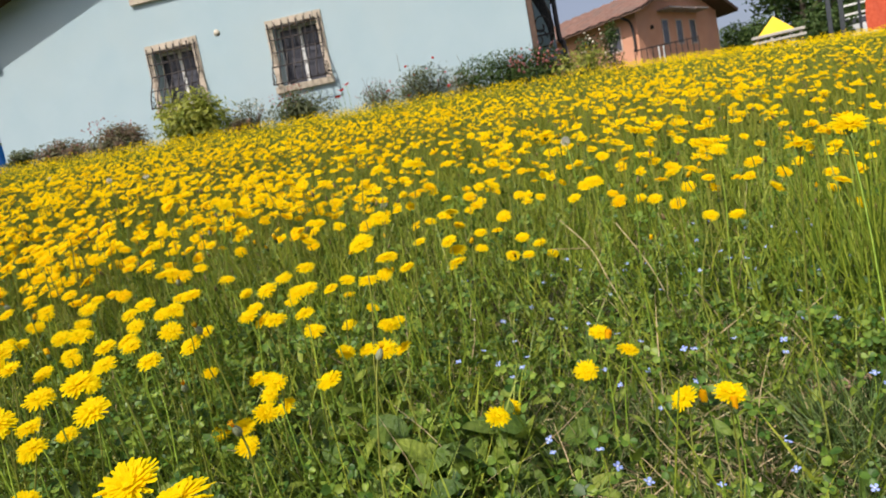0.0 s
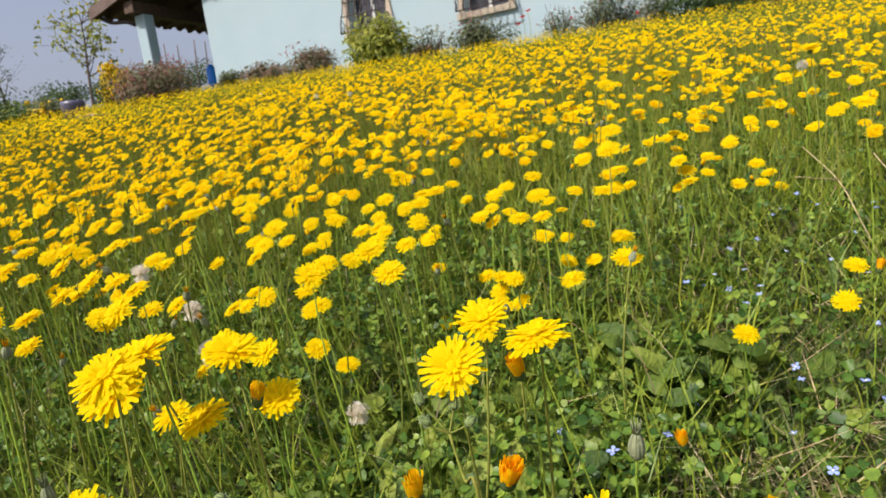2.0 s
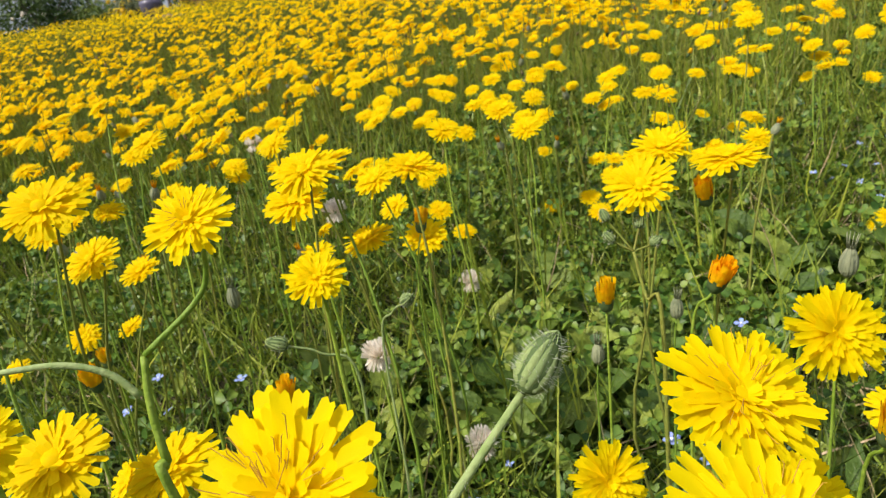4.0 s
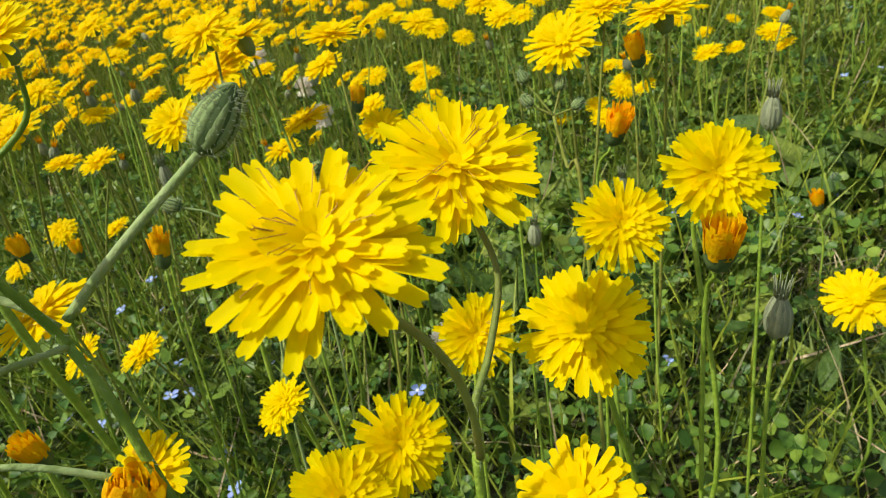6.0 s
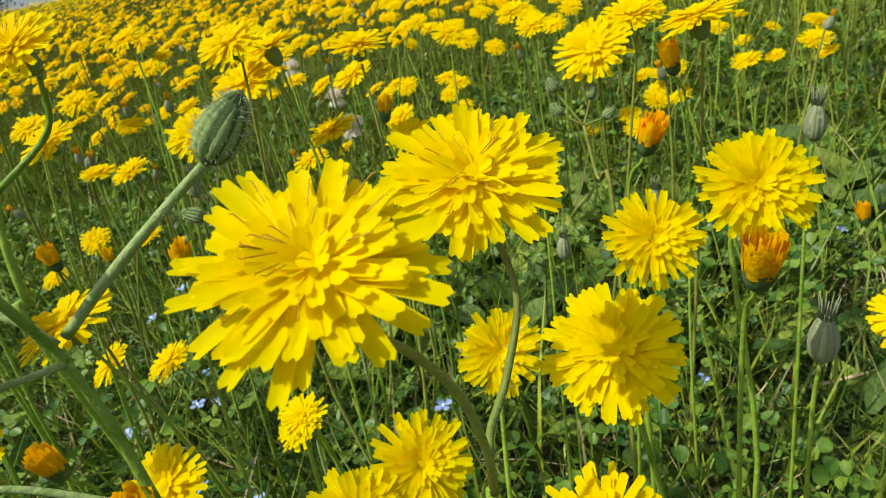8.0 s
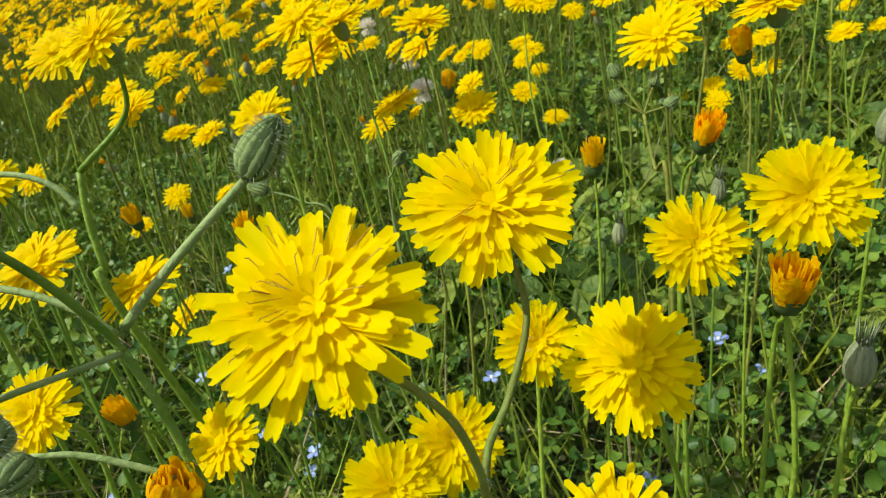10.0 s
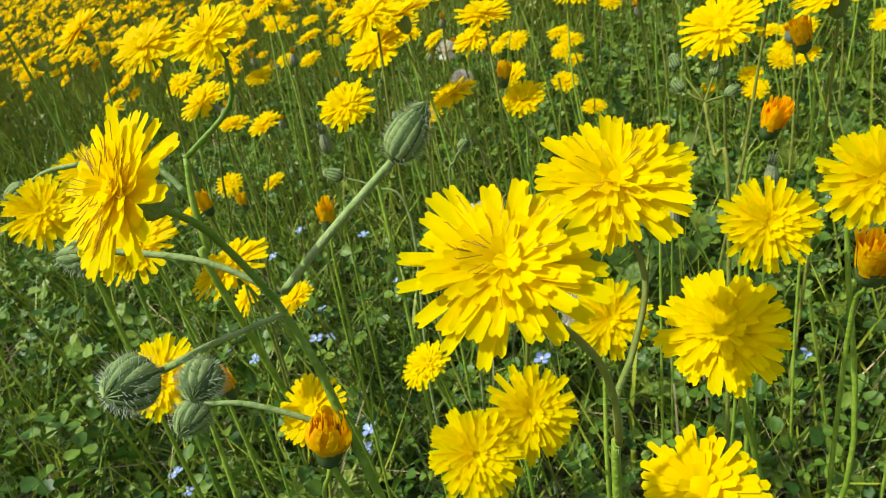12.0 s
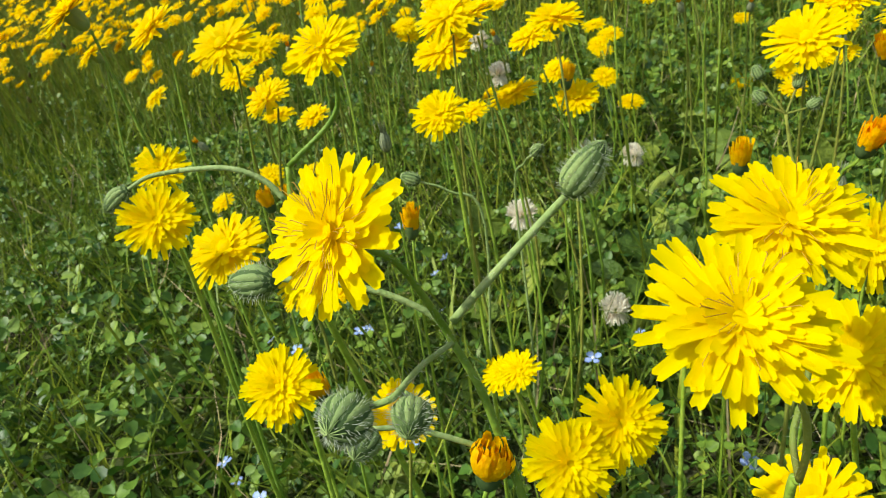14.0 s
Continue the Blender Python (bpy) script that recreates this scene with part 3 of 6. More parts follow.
def far_clutter():
    x, y, z = at_bearing(29.4, 40)
    ten = thing("play_tent", (x, y, z + 0.42), "yellow pointed canvas roof on grey timber posts", "tent")
    bm = bmesh.new()
    bmesh.ops.create_cone(bm, cap_ends=True, segments=4, radius1=1.2, radius2=0.03, depth=0.95, matrix=Matrix.Translation((0, 0, 1.05)) @ Matrix.Rotation(radians(20), 4, "Z"))
    part("canvas", bm, YELLOW_CLOTH, ten)
    for sx in (-0.5, 0.5):
        for sy in (-0.5, 0.5):
            part("post", boxed((sx - 0.05, sy - 0.05, -0.6), (sx + 0.05, sy + 0.05, 0.6)), GREY_WOOD, ten)
    x, y, z = at_bearing(29.6, 36)
    per = thing("timber_pergola", (x, y, z + 0.15), "low weathered timber pergola with flat beams", "pergola")
    per.rotation_euler = (0, 0, radians(-22))
    for k, zz in enumerate((0.72, 0.42)):
        part("beam", boxed((-1.15, -0.1 - k * 0.2, zz), (1.15, 0.15, zz + 0.12), 0.01), GREY_WOOD, per)
    for xx in (-0.95, 0.95):
        part("post", boxed((xx, 0.16, -0.4), (xx + 0.12, 0.28, 0.7)), GREY_WOOD, per)
    x, y, z = at_bearing(33.3, 26)
    frame_ = thing("metal_frame", (x, y, z), "dark metal posts carrying pale rails", "frame")
    frame_.rotation_euler = (0, 0, radians(-30))
    for xx in (-0.2, 0.15):
        part("post", boxed((xx, 0, -0.3), (xx + 0.14, 0.14, 3.2), 0.01), DARK_METAL, frame_)
    for zz in (0.85, 1.15, 1.5):
        part("rail", boxed((0.30, 0.02, zz), (2.6, 0.07, zz + 0.06)), WHITE_PAINT, frame_)
    x, y, z = at_bearing(36.3, 25)
    tarp = thing("safety_net", (x, y, z), "orange-red safety netting hung on a frame", "net")
    n = 14
    verts = [(-0.55 + 1.7 * i / n, 0.05 * math.sin(i * 1.3 + j), 0.3 + 1.6 * j / 6) for j in range(7) for i in range(n + 1)]
    place("net", shape("net", verts, [(j * (n + 1) + i, j * (n + 1) + i + 1, (j + 1) * (n + 1) + i + 1, (j + 1) * (n + 1) + i) for j in range(6) for i in range(n)], RED_PLASTIC), tarp)
    for xx in (-0.78, 1.15):
        part("post", boxed((xx, -0.03, -0.3), (xx + 0.05, 0.03, 1.95)), DARK_METAL, tarp)
    # a parked white car, mostly hidden behind the flowers
    x, y, z = at_bearing(34.8, 47)
    car = thing("car", (x, y, z), "white car parked beyond the meadow", "car")
    car.rotation_euler = (0, 0, radians(-25))
    outline = [(-2.1, 0.35), (2.1, 0.35), (2.15, 0.75), (1.9, 0.92), (1.1, 1.0), (0.5, 1.42), (-1.3, 1.46), (-1.9, 1.05), (-2.15, 0.9)]
    bm = bmesh.new()
    slab(bm, outline, -0.85, 0.85)
    part("body", bm, CAR_WHITE, car)
    bm = bmesh.new()
    slab(bm, [(0.95, 1.0), (0.45, 1.36), (-1.2, 1.40), (-1.6, 1.05)], -0.856, 0.856)
    part("side_glazing", bm, GLASS_DARK, car)
    for xx in (-1.35, 1.35):
        for yy in (-0.9, 0.7):
            wheel = place("wheel", shape("wheel", *tube([(xx, yy, 0.32), (xx, yy + 0.2, 0.32)], 0.32, 18), RUBBER), car)
            place("rim", shape("rim", *tube([(xx, yy - 0.005, 0.32), (xx, yy + 0.205, 0.32)], 0.19, 12), DARK_METAL), wheel)


far_clutter()


def barrel():
    z = float(ground_z(-8.44, 13.16))
    b = thing("plastic_barrel", (-8.44, 13.16, z), "bright blue plastic barrel at the house corner", "barrel")
    ring = [(0.02, 0.09), (0.06, 0.10), (0.25, 0.105), (0.27, 0.113), (0.29, 0.105), (0.5, 0.105), (0.58, 0.095), (0.62, 0.07)]
    place("body", shape("body", *tube([(0, 0, h) for h, _ in ring], [r for _, r in ring], 20), PLASTIC_BLUE), b)
    place("lid", shape("lid", *tube([(0, 0, 0.62), (0, 0, 0.66)], 0.05, 14), PLASTIC_BLUE), b)


barrel()


# ---- shrubs and trees ----
LEAF = ([(0, 0, 0), (0.5, 0.22, 0.06), (1, 0, -0.05), (0.5, -0.22, 0.06)], [(0, 1, 2), (0, 2, 3)])
LONG_LEAF = ([(0, 0, 0), (0.4, 0.13, 0.05), (0.75, 0.09, 0.02), (1, 0, -0.12), (0.75, -0.09, 0.02), (0.4, -0.13, 0.05)],
             [(0, 1, 5), (1, 2, 5), (2, 4, 5), (2, 3, 4)])
BLOB = ([(0, 0, 0.5), (0.5, 0, 0), (0, 0.5, 0), (-0.5, 0, 0), (0, -0.5, 0), (0, 0, -0.4)],
        [(0, 1, 2), (0, 2, 3), (0, 3, 4), (0, 4, 1), (5, 2, 1), (5, 3, 2), (5, 4, 3), (5, 1, 4)])


def lumpy_points(rng, n, size, hollow=0.35):
    """Places in an uneven, clumped crown about the origin; z from 0 up."""
    clumps = max(6, int(n / 60))
    c = rng.normal(size=(clumps, 3))
    c /= np.linalg.norm(c, axis=1)[:, None]
    c *= rng.uniform(hollow, 0.92, clumps)[:, None]
    p = c[rng.integers(0, clumps, n)] + rng.normal(size=(n, 3)) * 0.22
    far = np.linalg.norm(p, axis=1)
    p = np.where(far[:, None] > 1.12, p / far[:, None] * 1.05, p)
    p = p * np.array(size) / 2
    p[:, 2] += size[2] / 2
    p[:, 2] = np.abs(p[:, 2])
    return p


def shrub(x, y, size, leaf_mat, n, leaf, seed, label, bloom=None, blooms=0, bloom_size=0.03, long_leaf=False, name="shrub", spiky=0.0):
    rng = np.random.default_rng(seed)
    z = float(ground_z(x, y))
    s = thing(name, (x, y, z), label, "shrub")
    p = lumpy_points(rng, n, size)
    out = p - np.array([0, 0, size[2] * 0.2])
    nrm = out / np.linalg.norm(out, axis=1)[:, None] + rng.normal(size=(n, 3)) * 0.6 + [0, 0, 0.4]
    t = turns_from(nrm, rng.uniform(0, 6.28, n))
    place("crown", swarm("crown", [LONG_LEAF if long_leaf else LEAF], p, t, rng.uniform(0.7, 1.3, n) * leaf, np.zeros(n, int), leaf_mat), s)
    pieces = []
    for k in range(9):
        a = rng.uniform(0, 6.28)
        e = Vector((math.cos(a) * size[0] * 0.32, math.sin(a) * size[1] * 0.32, size[2] * rng.uniform(0.6, 0.9)))
        pieces.append(tube(smooth_line([(0.02 * math.cos(a), 0.02 * math.sin(a), -0.03), e * 0.5 + Vector((0, 0, 0.05)), e], 3), [0.012, 0.011, 0.010, 0.009, 0.007, 0.005, 0.004], 5))
    if spiky:
        for k in range(26):
            q = p[rng.integers(0, n)]
            top = Vector(q) + Vector((rng.normal() * 0.05, rng.normal() * 0.05, spiky * rng.uniform(0.4, 1)))
            pieces.append(tube([q, top], [0.004, 0.002], 3))
    place("woody_base", shape("woody_base", *joined(*pieces), BARK), s)
    if bloom:
        q = lumpy_points(rng, blooms, [size[0] * 1.05, size[1] * 1.05, size[2] * (1.05 + spiky)])
        place("bloom", swarm("bloom", [BLOB], q, turns_from(rng.normal(size=(blooms, 3)), rng.uniform(0, 6, blooms)), rng.uniform(0.6, 1.3, blooms) * bloom_size, np.zeros(blooms, int), bloom), s)["kind"] = "stuff"
    return s


def tree(x, y, height, crown, trunk_r, leaf_mat, n, leaf, seed, label, bare=0.0, crown_from=0.35):
    rng = np.random.default_rng(seed)
    z = float(ground_z(x, y))
    s = thing("tree", (x, y, z), label, "tree")
    bend = rng.normal(size=2) * 0.04 * height
    spine = smooth_line([(0, 0, -0.1), (bend[0] * 0.4, bend[1] * 0.4, height * 0.35), (bend[0], bend[1], height * 0.7), (bend[0] * 1.1, bend[1] * 1.1, height * 0.97)], 4)
    pieces = [tube(spine, [trunk_r * (1 - 0.85 * i / (len(spine) - 1)) for i in range(len(spine))], 8)]
    ends = []
    for k in range(22):
        f = rng.uniform(crown_from, 0.95)
        b = Vector(spine[int(f * (len(spine) - 1))])
        a = rng.uniform(0, 6.28)
        reach = crown / 2 * (1.1 - 0.6 * f) * rng.uniform(0.6, 1.1)
        e = b + Vector((math.cos(a) * reach, math.sin(a) * reach, reach * rng.uniform(0.4, 1.0)))
        m = (b + e) / 2 + Vector((0, 0, -0.08 * reach))
        pieces.append(tube(smooth_line([b, m, e], 3), [trunk_r * 0.35 * (1 - 0.12 * i) for i in range(7)], 5))
        ends += [e, (m + e) / 2]
        for _ in range(3):
            g = e + Vector(rng.normal(size=3)) * reach * 0.35
            pieces.append(tube([(m + e) / 2, g], [trunk_r * 0.12, trunk_r * 0.05], 4))
            ends.append(g)
    place("trunk", shape("trunk", *joined(*pieces), BARK), s)
    ends = np.array([tuple(e) for e in ends])
    p = ends[rng.integers(0, len(ends), n)] + rng.normal(size=(n, 3)) * crown * 0.075 * (1 - bare)
    t = turns_from(rng.normal(size=(n, 3)) + [0, 0, 0.7], rng.uniform(0, 6.28, n))
    place("crown", swarm("crown", [LEAF], p, t, rng.uniform(0.7, 1.3, n) * leaf, np.zeros(n, int), leaf_mat), s)
    return s


def garden():
    def by(az, dist):
        return at_bearing(az, dist)[:2]
    shrub(*by(-18.6, 11.05), (1.28, 0.85, 0.92), BUSH_LEAF, 3400, 0.12, 1, "leafy bright green bush under the window", long_leaf=True, name="bush")
    shrub(*by(-31.4, 13.2), (0.65, 0.4, 0.46), SAGE_LEAF, 1500, 0.065, 2, "small grey-green sage by the house corner", spiky=0.15)
    shrub(*by(-28.6, 12.7), (0.95, 0.5, 0.50), RED_LEAF, 3000, 0.06, 3, "low sage with dull red flower spikes", PINK_BLOOM, 120, 0.03, spiky=0.12)
    shrub(*by(-24.9, 12.0), (1.15, 0.6, 0.60), RED_LEAF, 3800, 0.06, 4, "spreading sage with dull pink spikes", PINK_BLOOM, 200, 0.03, spiky=0.16)
    shrub(*by(-14.2, 11.0), (0.85, 0.5, 0.62), SAGE_LEAF, 1700, 0.045, 5, "airy sage with pale stems", PALE_ROSE, 60, 0.025, spiky=0.22)
    shrub(*by(-15.3, 10.8), (0.55, 0.4, 0.36), RED_LEAF, 900, 0.055, 6, "small low shrub with crimson leaves", PINK_BLOOM, 160, 0.035)
    shrub(*by(-9.7, 10.8), (1.1, 0.6, 0.64), SAGE_LEAF, 3600, 0.055, 7, "wide sage bush under the barred window", PINK_BLOOM, 160, 0.03, spiky=0.15)
    shrub(*by(-3.2, 10.7), (0.7, 0.4, 0.6), SAGE_LEAF, 1100, 0.04, 8, "thin tall sage with reddish tips", PINK_BLOOM, 60, 0.025, spiky=0.25)
    shrub(*by(1.2, 10.6), (1.3, 0.6, 0.72), SAGE_LEAF, 2600, 0.05, 9, "tall loose sage with red flowers", POPPY, 14, 0.05, spiky=0.3)
    shrub(*by(4.6, 10.5), (0.7, 0.5, 0.55), RED_LEAF, 1200, 0.045, 10, "reddish sage before the wall", spiky=0.2)
    shrub(*by(8.0, 10.3), (1.5, 0.6, 0.72), TREE_LEAF, 3400, 0.06, 11, "green leafy border clump by the house corner", spiky=0.15)
    shrub(*by(11.2, 10.2), (0.9, 0.5, 0.66), TREE_LEAF, 2200, 0.05, 12, "sage with crimson blooms at the corner", PINK_BLOOM, 150, 0.045, spiky=0.1)
    shrub(*by(14.0, 10.3), (1.1, 0.7, 0.58), BUSH_LEAF, 1500, 0.06, 13, "bright green border clump", GORSE, 12, 0.03)
    shrub(*by(17.2, 22.0), (0.9, 0.8, 1.7), TREE_LEAF, 800, 0.12, 14, "rose bush with pale cream blooms", PALE_ROSE, 26, 0.09, name="rose_bush")
    shrub(*by(15.4, 21.0), (0.8, 0.8, 1.5), TREE_LEAF, 600, 0.12, 15, "rose bush with a few pale blooms", PALE_ROSE, 30, 0.09, name="rose_bush")
    # beside the porch
    shrub(*by(-37.3, 12.7), (1.55, 1.1, 0.80), RED_LEAF, 5600, 0.065, 16, "wide red-flowered shrub before the porch", PINK_BLOOM, 900, 0.03, spiky=0.12)
    shrub(*by(-40.0, 14.3), (0.80, 0.7, 0.90), TREE_LEAF, 1000, 0.06, 17, "rounded shrub covered in yellow blossom", GORSE, 1300, 0.06, name="gorse_bush")
    shrub(*by(-44.6, 14.0), (1.1, 0.6, 0.55), SAGE_LEAF, 900, 0.06, 18, "mixed low flowers, yellow and white", GORSE, 60, 0.09)
    shrub(*by(-50.5, 15.6), (2.6, 1.8, 1.35), TREE_LEAF, 4200, 0.09, 19, "large rounded dark green bush with pale roses", PALE_ROSE, 22, 0.13, name="bush")
    shrub(*by(-47.0, 14.8), (1.6, 0.8, 0.55), HERB, 1400, 0.07, 20, "low green border plants")
    for k, (az, dist, w) in enumerate(((-42.1, 12.4, 0.14), (-41.2, 12.5, 0.10), (-43.0, 12.7, 0.11))):
        x, y, z = at_bearing(az, dist)
        bm = bmesh.new()
        bmesh.ops.create_icosphere(bm, subdivisions=2, radius=w)
        for v in bm.verts:
            v.co += v.co * 0.25 * noise.noise(v.co * 5 + Vector((k, 0, 0)))
            v.co.z *= 0.55
        ob = part("garden_stone", bm, ROCK, None, "")
        ob.location = (x, y, z + 0.05)
        tagged(ob, "rough pinkish garden stone at the bed's edge", "stone", "stones at the bed")
    x, y, z = at_bearing(-43.2, 13.0)
    pot = thing("flower_pot", (x, y, z), "grey-violet flower pot among the border flowers", "pot")
    place("body", shape("body", *tube([(0, 0, 0), (0, 0, 0.3), (0, 0, 0.36)], [0.13, 0.2, 0.19], 16), POT), pot)
    tree(*by(-41.8, 16.5), 2.35, 1.6, 0.04, BUSH_LEAF, 420, 0.13, 21, "slender young tree with sparse fresh green leaves", 0.3)
    tree(*by(-47.2, 18.5), 1.9, 1.2, 0.04, SAGE_LEAF, 200, 0.06, 22, "small nearly bare young tree", 0.3)
    # behind the houses
    for k, (az, dist, h, w) in enumerate(((-39.6, 26, 1.3, 2.4), (-36.4, 27, 1.35, 1.6), (-43.5, 30, 1.4, 3.0), (-54, 30, 2.0, 5.0), (-60, 26, 2.5, 5.0), (-47.5, 40, 1.2, 6.0), (-34.0, 33, 1.8, 3.5))):
        shrub(*by(az, dist), (w, w * 0.7, h), TREE_LEAF, 1500, 0.14, 40 + k, "dark green hedge beyond the garden", name="hedge_bush")
    tree(*by(31.5, 52), 9.0, 8.5, 0.22, TREE_LEAF, 11000, 0.42, 60, "broad dark green tree behind the pergola", 0.0, 0.15)
    tree(*by(36.5, 56), 9.5, 9.0, 0.24, TREE_LEAF, 10000, 0.42, 61, "broad dark green tree beyond the parked car", 0.0, 0.15)
    for k, (az, dist, h, w) in enumerate(((26.9, 54, 3.0, 4.0), (28.6, 46, 2.2, 3.0), (32.5, 45, 2.4, 3.5), (35.0, 48, 2.6, 4.0), (38.0, 44, 2.6, 4.0), (24.0, 70, 4, 7))):
        shrub(*by(az, dist), (w, w * 0.7, h), TREE_LEAF, 3600, 0.26, 70 + k, "dark hedge behind the yard", name="hedge_bush")


garden()


def vine_posts():
    """Thin leaning stakes beyond the porch."""
    for k, (az, tilt) in enumerate(((-35.8, 0.02), (-34.85, 0.04), (-33.6, 0.10), (-32.75, 0.07))):
        x, y, z = at_bearing(az, 24)
        ob = place("vine_post", shape("vine_post", *tube([(-tilt, 0, -0.2), (0, 0, 0.9), (tilt * 0.8, 0, 1.85 - 0.1 * (k % 2))], [0.028, 0.026, 0.020], 6), BARK))
        ob.location = (x, y, z)
        tagged(ob, "thin dark wooden stake standing beyond the porch", "post", "stakes beyond the porch")


vine_posts()


def poppies():
    rng = random.Random(3)
    for az, dist, h in ((-6.2, 10.6, 0.52), (-5.7, 10.62, 0.60), (-6.6, 10.5, 0.42)):
        x, y, z = at_bearing(az, dist)
        p = thing("poppy", (x, y, z), "red poppy on a thin stem before the wall", "flower", "poppies by the wall")
        place("stem", shape("stem", *tube(smooth_line([(0, 0, -0.02), (0.02, 0, h * 0.6), (0, 0.01, h)], 3), 0.003, 4), STEM), p)
        for k in range(4):
            a = k * math.pi / 2 + rng.random()
            verts = [(0, 0, 0), (0.035, -0.03, 0.02), (0.055, -0.012, 0.035), (0.055, 0.014, 0.033), (0.035, 0.03, 0.02)]
            place("petal", shape("petal", verts, [(0, 1, 2), (0, 2, 3), (0, 3, 4)], POPPY), p, Matrix.Translation((0, 0.01, h)) @ Matrix.Rotation(a, 4, "Z"))


poppies()


# ---- hawksbeard flowers ----
def petal_shape(seed, cols=5, rows=5, teeth=True):
    """A strap petal of length 1 along x, with a blunt toothed tip and a shallow channel."""
    r = random.Random(seed)
    curl, wave, wide = r.uniform(-0.12, 0.10), r.uniform(-0.05, 0.05), r.uniform(0.95, 1.1)
    verts, faces = [], []
    for i in range(rows):
        t = i / (rows - 1)
        half = 0.098 * wide * (0.42 + 0.58 * min(1.0, t * 2.0)) * (1 if t < 0.9 else 0.88)
        for k in range(cols):
            s = 2 * k / (cols - 1) - 1
            x = t
            if teeth and i == rows - 1:
                x += (0.0, 0.035, -0.015, 0.04, -0.005)[k % 5] if cols == 5 else (-0.02, 0.03, -0.02)[k % 3]
            verts.append((x, s * half + wave * t * t, curl * t * t + 0.025 * (s * s - 0.4) * (1 if k % 2 == 0 else 0.2)))
    for i in range(rows - 1):
        for k in range(cols - 1):
            a = i * cols + k
            faces.append((a, a + 1, a + cols + 1, a + cols))
    return verts, faces


PETALS = [shape("petal", *petal_shape(i), PETAL) for i in range(8)]
RINGS = ((22, 1.0, -2, 0.10, 1.02), (23, 0.90, 5, 0.09, 0.98), (22, 0.75, 11, 0.08, 0.90), (20, 0.59, 17, 0.06, 0.80), (18, 0.43, 26, 0.04, 0.64), (13, 0.28, 42, 0.02, 0.55))


def petal_poses(r, radius, rings=RINGS, flat=1.0, broad=1.0, full=1.0):
    for count, length, rise, root, wide in rings:
        start, count = r.random() * 6.28, round(count * full)
        for k in range(count):
            a = start + 2 * math.pi * k / count + r.gauss(0, 0.07)
            up = radians(rise * flat + r.gauss(0, 4))
            ln = radius * (length * r.uniform(0.87, 1.07) - root)
            m = (Matrix.Rotation(a, 4, "Z") @ Matrix.Translation((root * radius, 0, radius * 0.06 * (1 - length))) @ Matrix.Rotation(-up, 4, "Y")
                 @ Matrix.Rotation(r.gauss(0, 0.12), 4, "X") @ Matrix.Diagonal((ln, broad * wide * radius * r.uniform(0.72, 1.0), ln, 1)))
            yield m


def involucre(radius, length):
    """The ridged green cup below a head, its mouth at the origin."""
    ring = [(0, 0.36), (-0.15, 0.34), (-0.45, 0.33), (-0.75, 0.28), (-0.95, 0.16), (-1.0, 0.07)]
    n = 16
    verts = [(radius * rr * (1 + 0.10 * (k % 2)) * math.cos(6.2832 * k / n), radius * rr * (1 + 0.10 * (k % 2)) * math.sin(6.2832 * k / n), length * z) for z, rr in ring for k in range(n)]
    faces = [(i * n + k, (i + 1) * n + k, (i + 1) * n + (k + 1) % n, i * n + (k + 1) % n) for i in range(len(ring) - 1) for k in range(n)]
    return verts, faces


def style_curls(r, radius, n):
    """Thin brownish styles lying outwards over the petals, some with a curled tip."""
    pieces = []
    for _ in range(n):
        a, d = r.random() * 6.28, r.uniform(0.10, 0.60)
        w, up, ln = a + r.gauss(0, 0.10), 0.27 - 0.14 * d, r.uniform(0.10, 0.24)
        b = Vector((math.cos(a) * d, math.sin(a) * d, up)) * radius
        e = b + Vector((math.cos(w) * ln, math.sin(w) * ln, 0.06)) * radius
        turn = r.choice((-0.9, 0.9))
        c = e + Vector((math.cos(w + turn) * 0.03, math.sin(w + turn) * 0.03, 0.01)) * radius
        pieces.append(tube([b, e, c], [radius * 0.005, radius * 0.0065, radius * 0.004], 3, False))
    return joined(*pieces)


def full_head(parent, at, n, radius, seed, flat=1.0, curls=20, broad=1.0, full=1.0):
    """A head whose petals are single pieces; n is the way it faces."""
    r = random.Random(seed)
    dome = [(0.34, -0.03), (0.30, 0.05), (0.16, 0.09), (0.02, 0.10)]
    v, f = tube([(0, 0, radius * z) for _, z in dome], [radius * q for q, _ in dome], 14)
    head = place("flower_head", shape("flower_head", v, f, FLORET), parent, facing(n, at, r.random() * 6))
    for m in petal_poses(r, radius, RINGS, flat, broad, full):
        place("petal", r.choice(PETALS), head, m)
    place("involucre", shape("involucre", *involucre(radius * 0.72, 0.0078), BRACT), head, Matrix.Translation((0, 0, -0.0004)))
    if curls:
        place("style_tuft", shape("style_tuft", *style_curls(r, radius, curls), STYLE), head)
    return head


def stalk(parent, points, r0, r1, material=STEM, steps=5, hairs=0, seed=0, name="stem", origin=(0, 0, 0)):
    line = [Vector(p) - Vector(origin) for p in smooth_line(points, steps)]
    n = len(line)
    pieces = [tube(line, [r0 + (r1 - r0) * i / (n - 1) for i in range(n)], 8)]
    place(name, shape(name, *joined(*pieces), material), parent)
    if hairs:
        r = random.Random(seed)
        fine = []
        for _ in range(hairs):
            k = r.randrange(n - 1)
            b = line[k].lerp(line[k + 1], r.random())
            w = Vector((r.gauss(0, 1), r.gauss(0, 1), r.gauss(0, 0.6))).normalized()
            fine.append(tube([b, b + w * r.uniform(0.0008, 0.0022)], [0.00004, 0.00001], 3, False))
        place("down", shape("down", *joined(*fine), HAIR), parent)


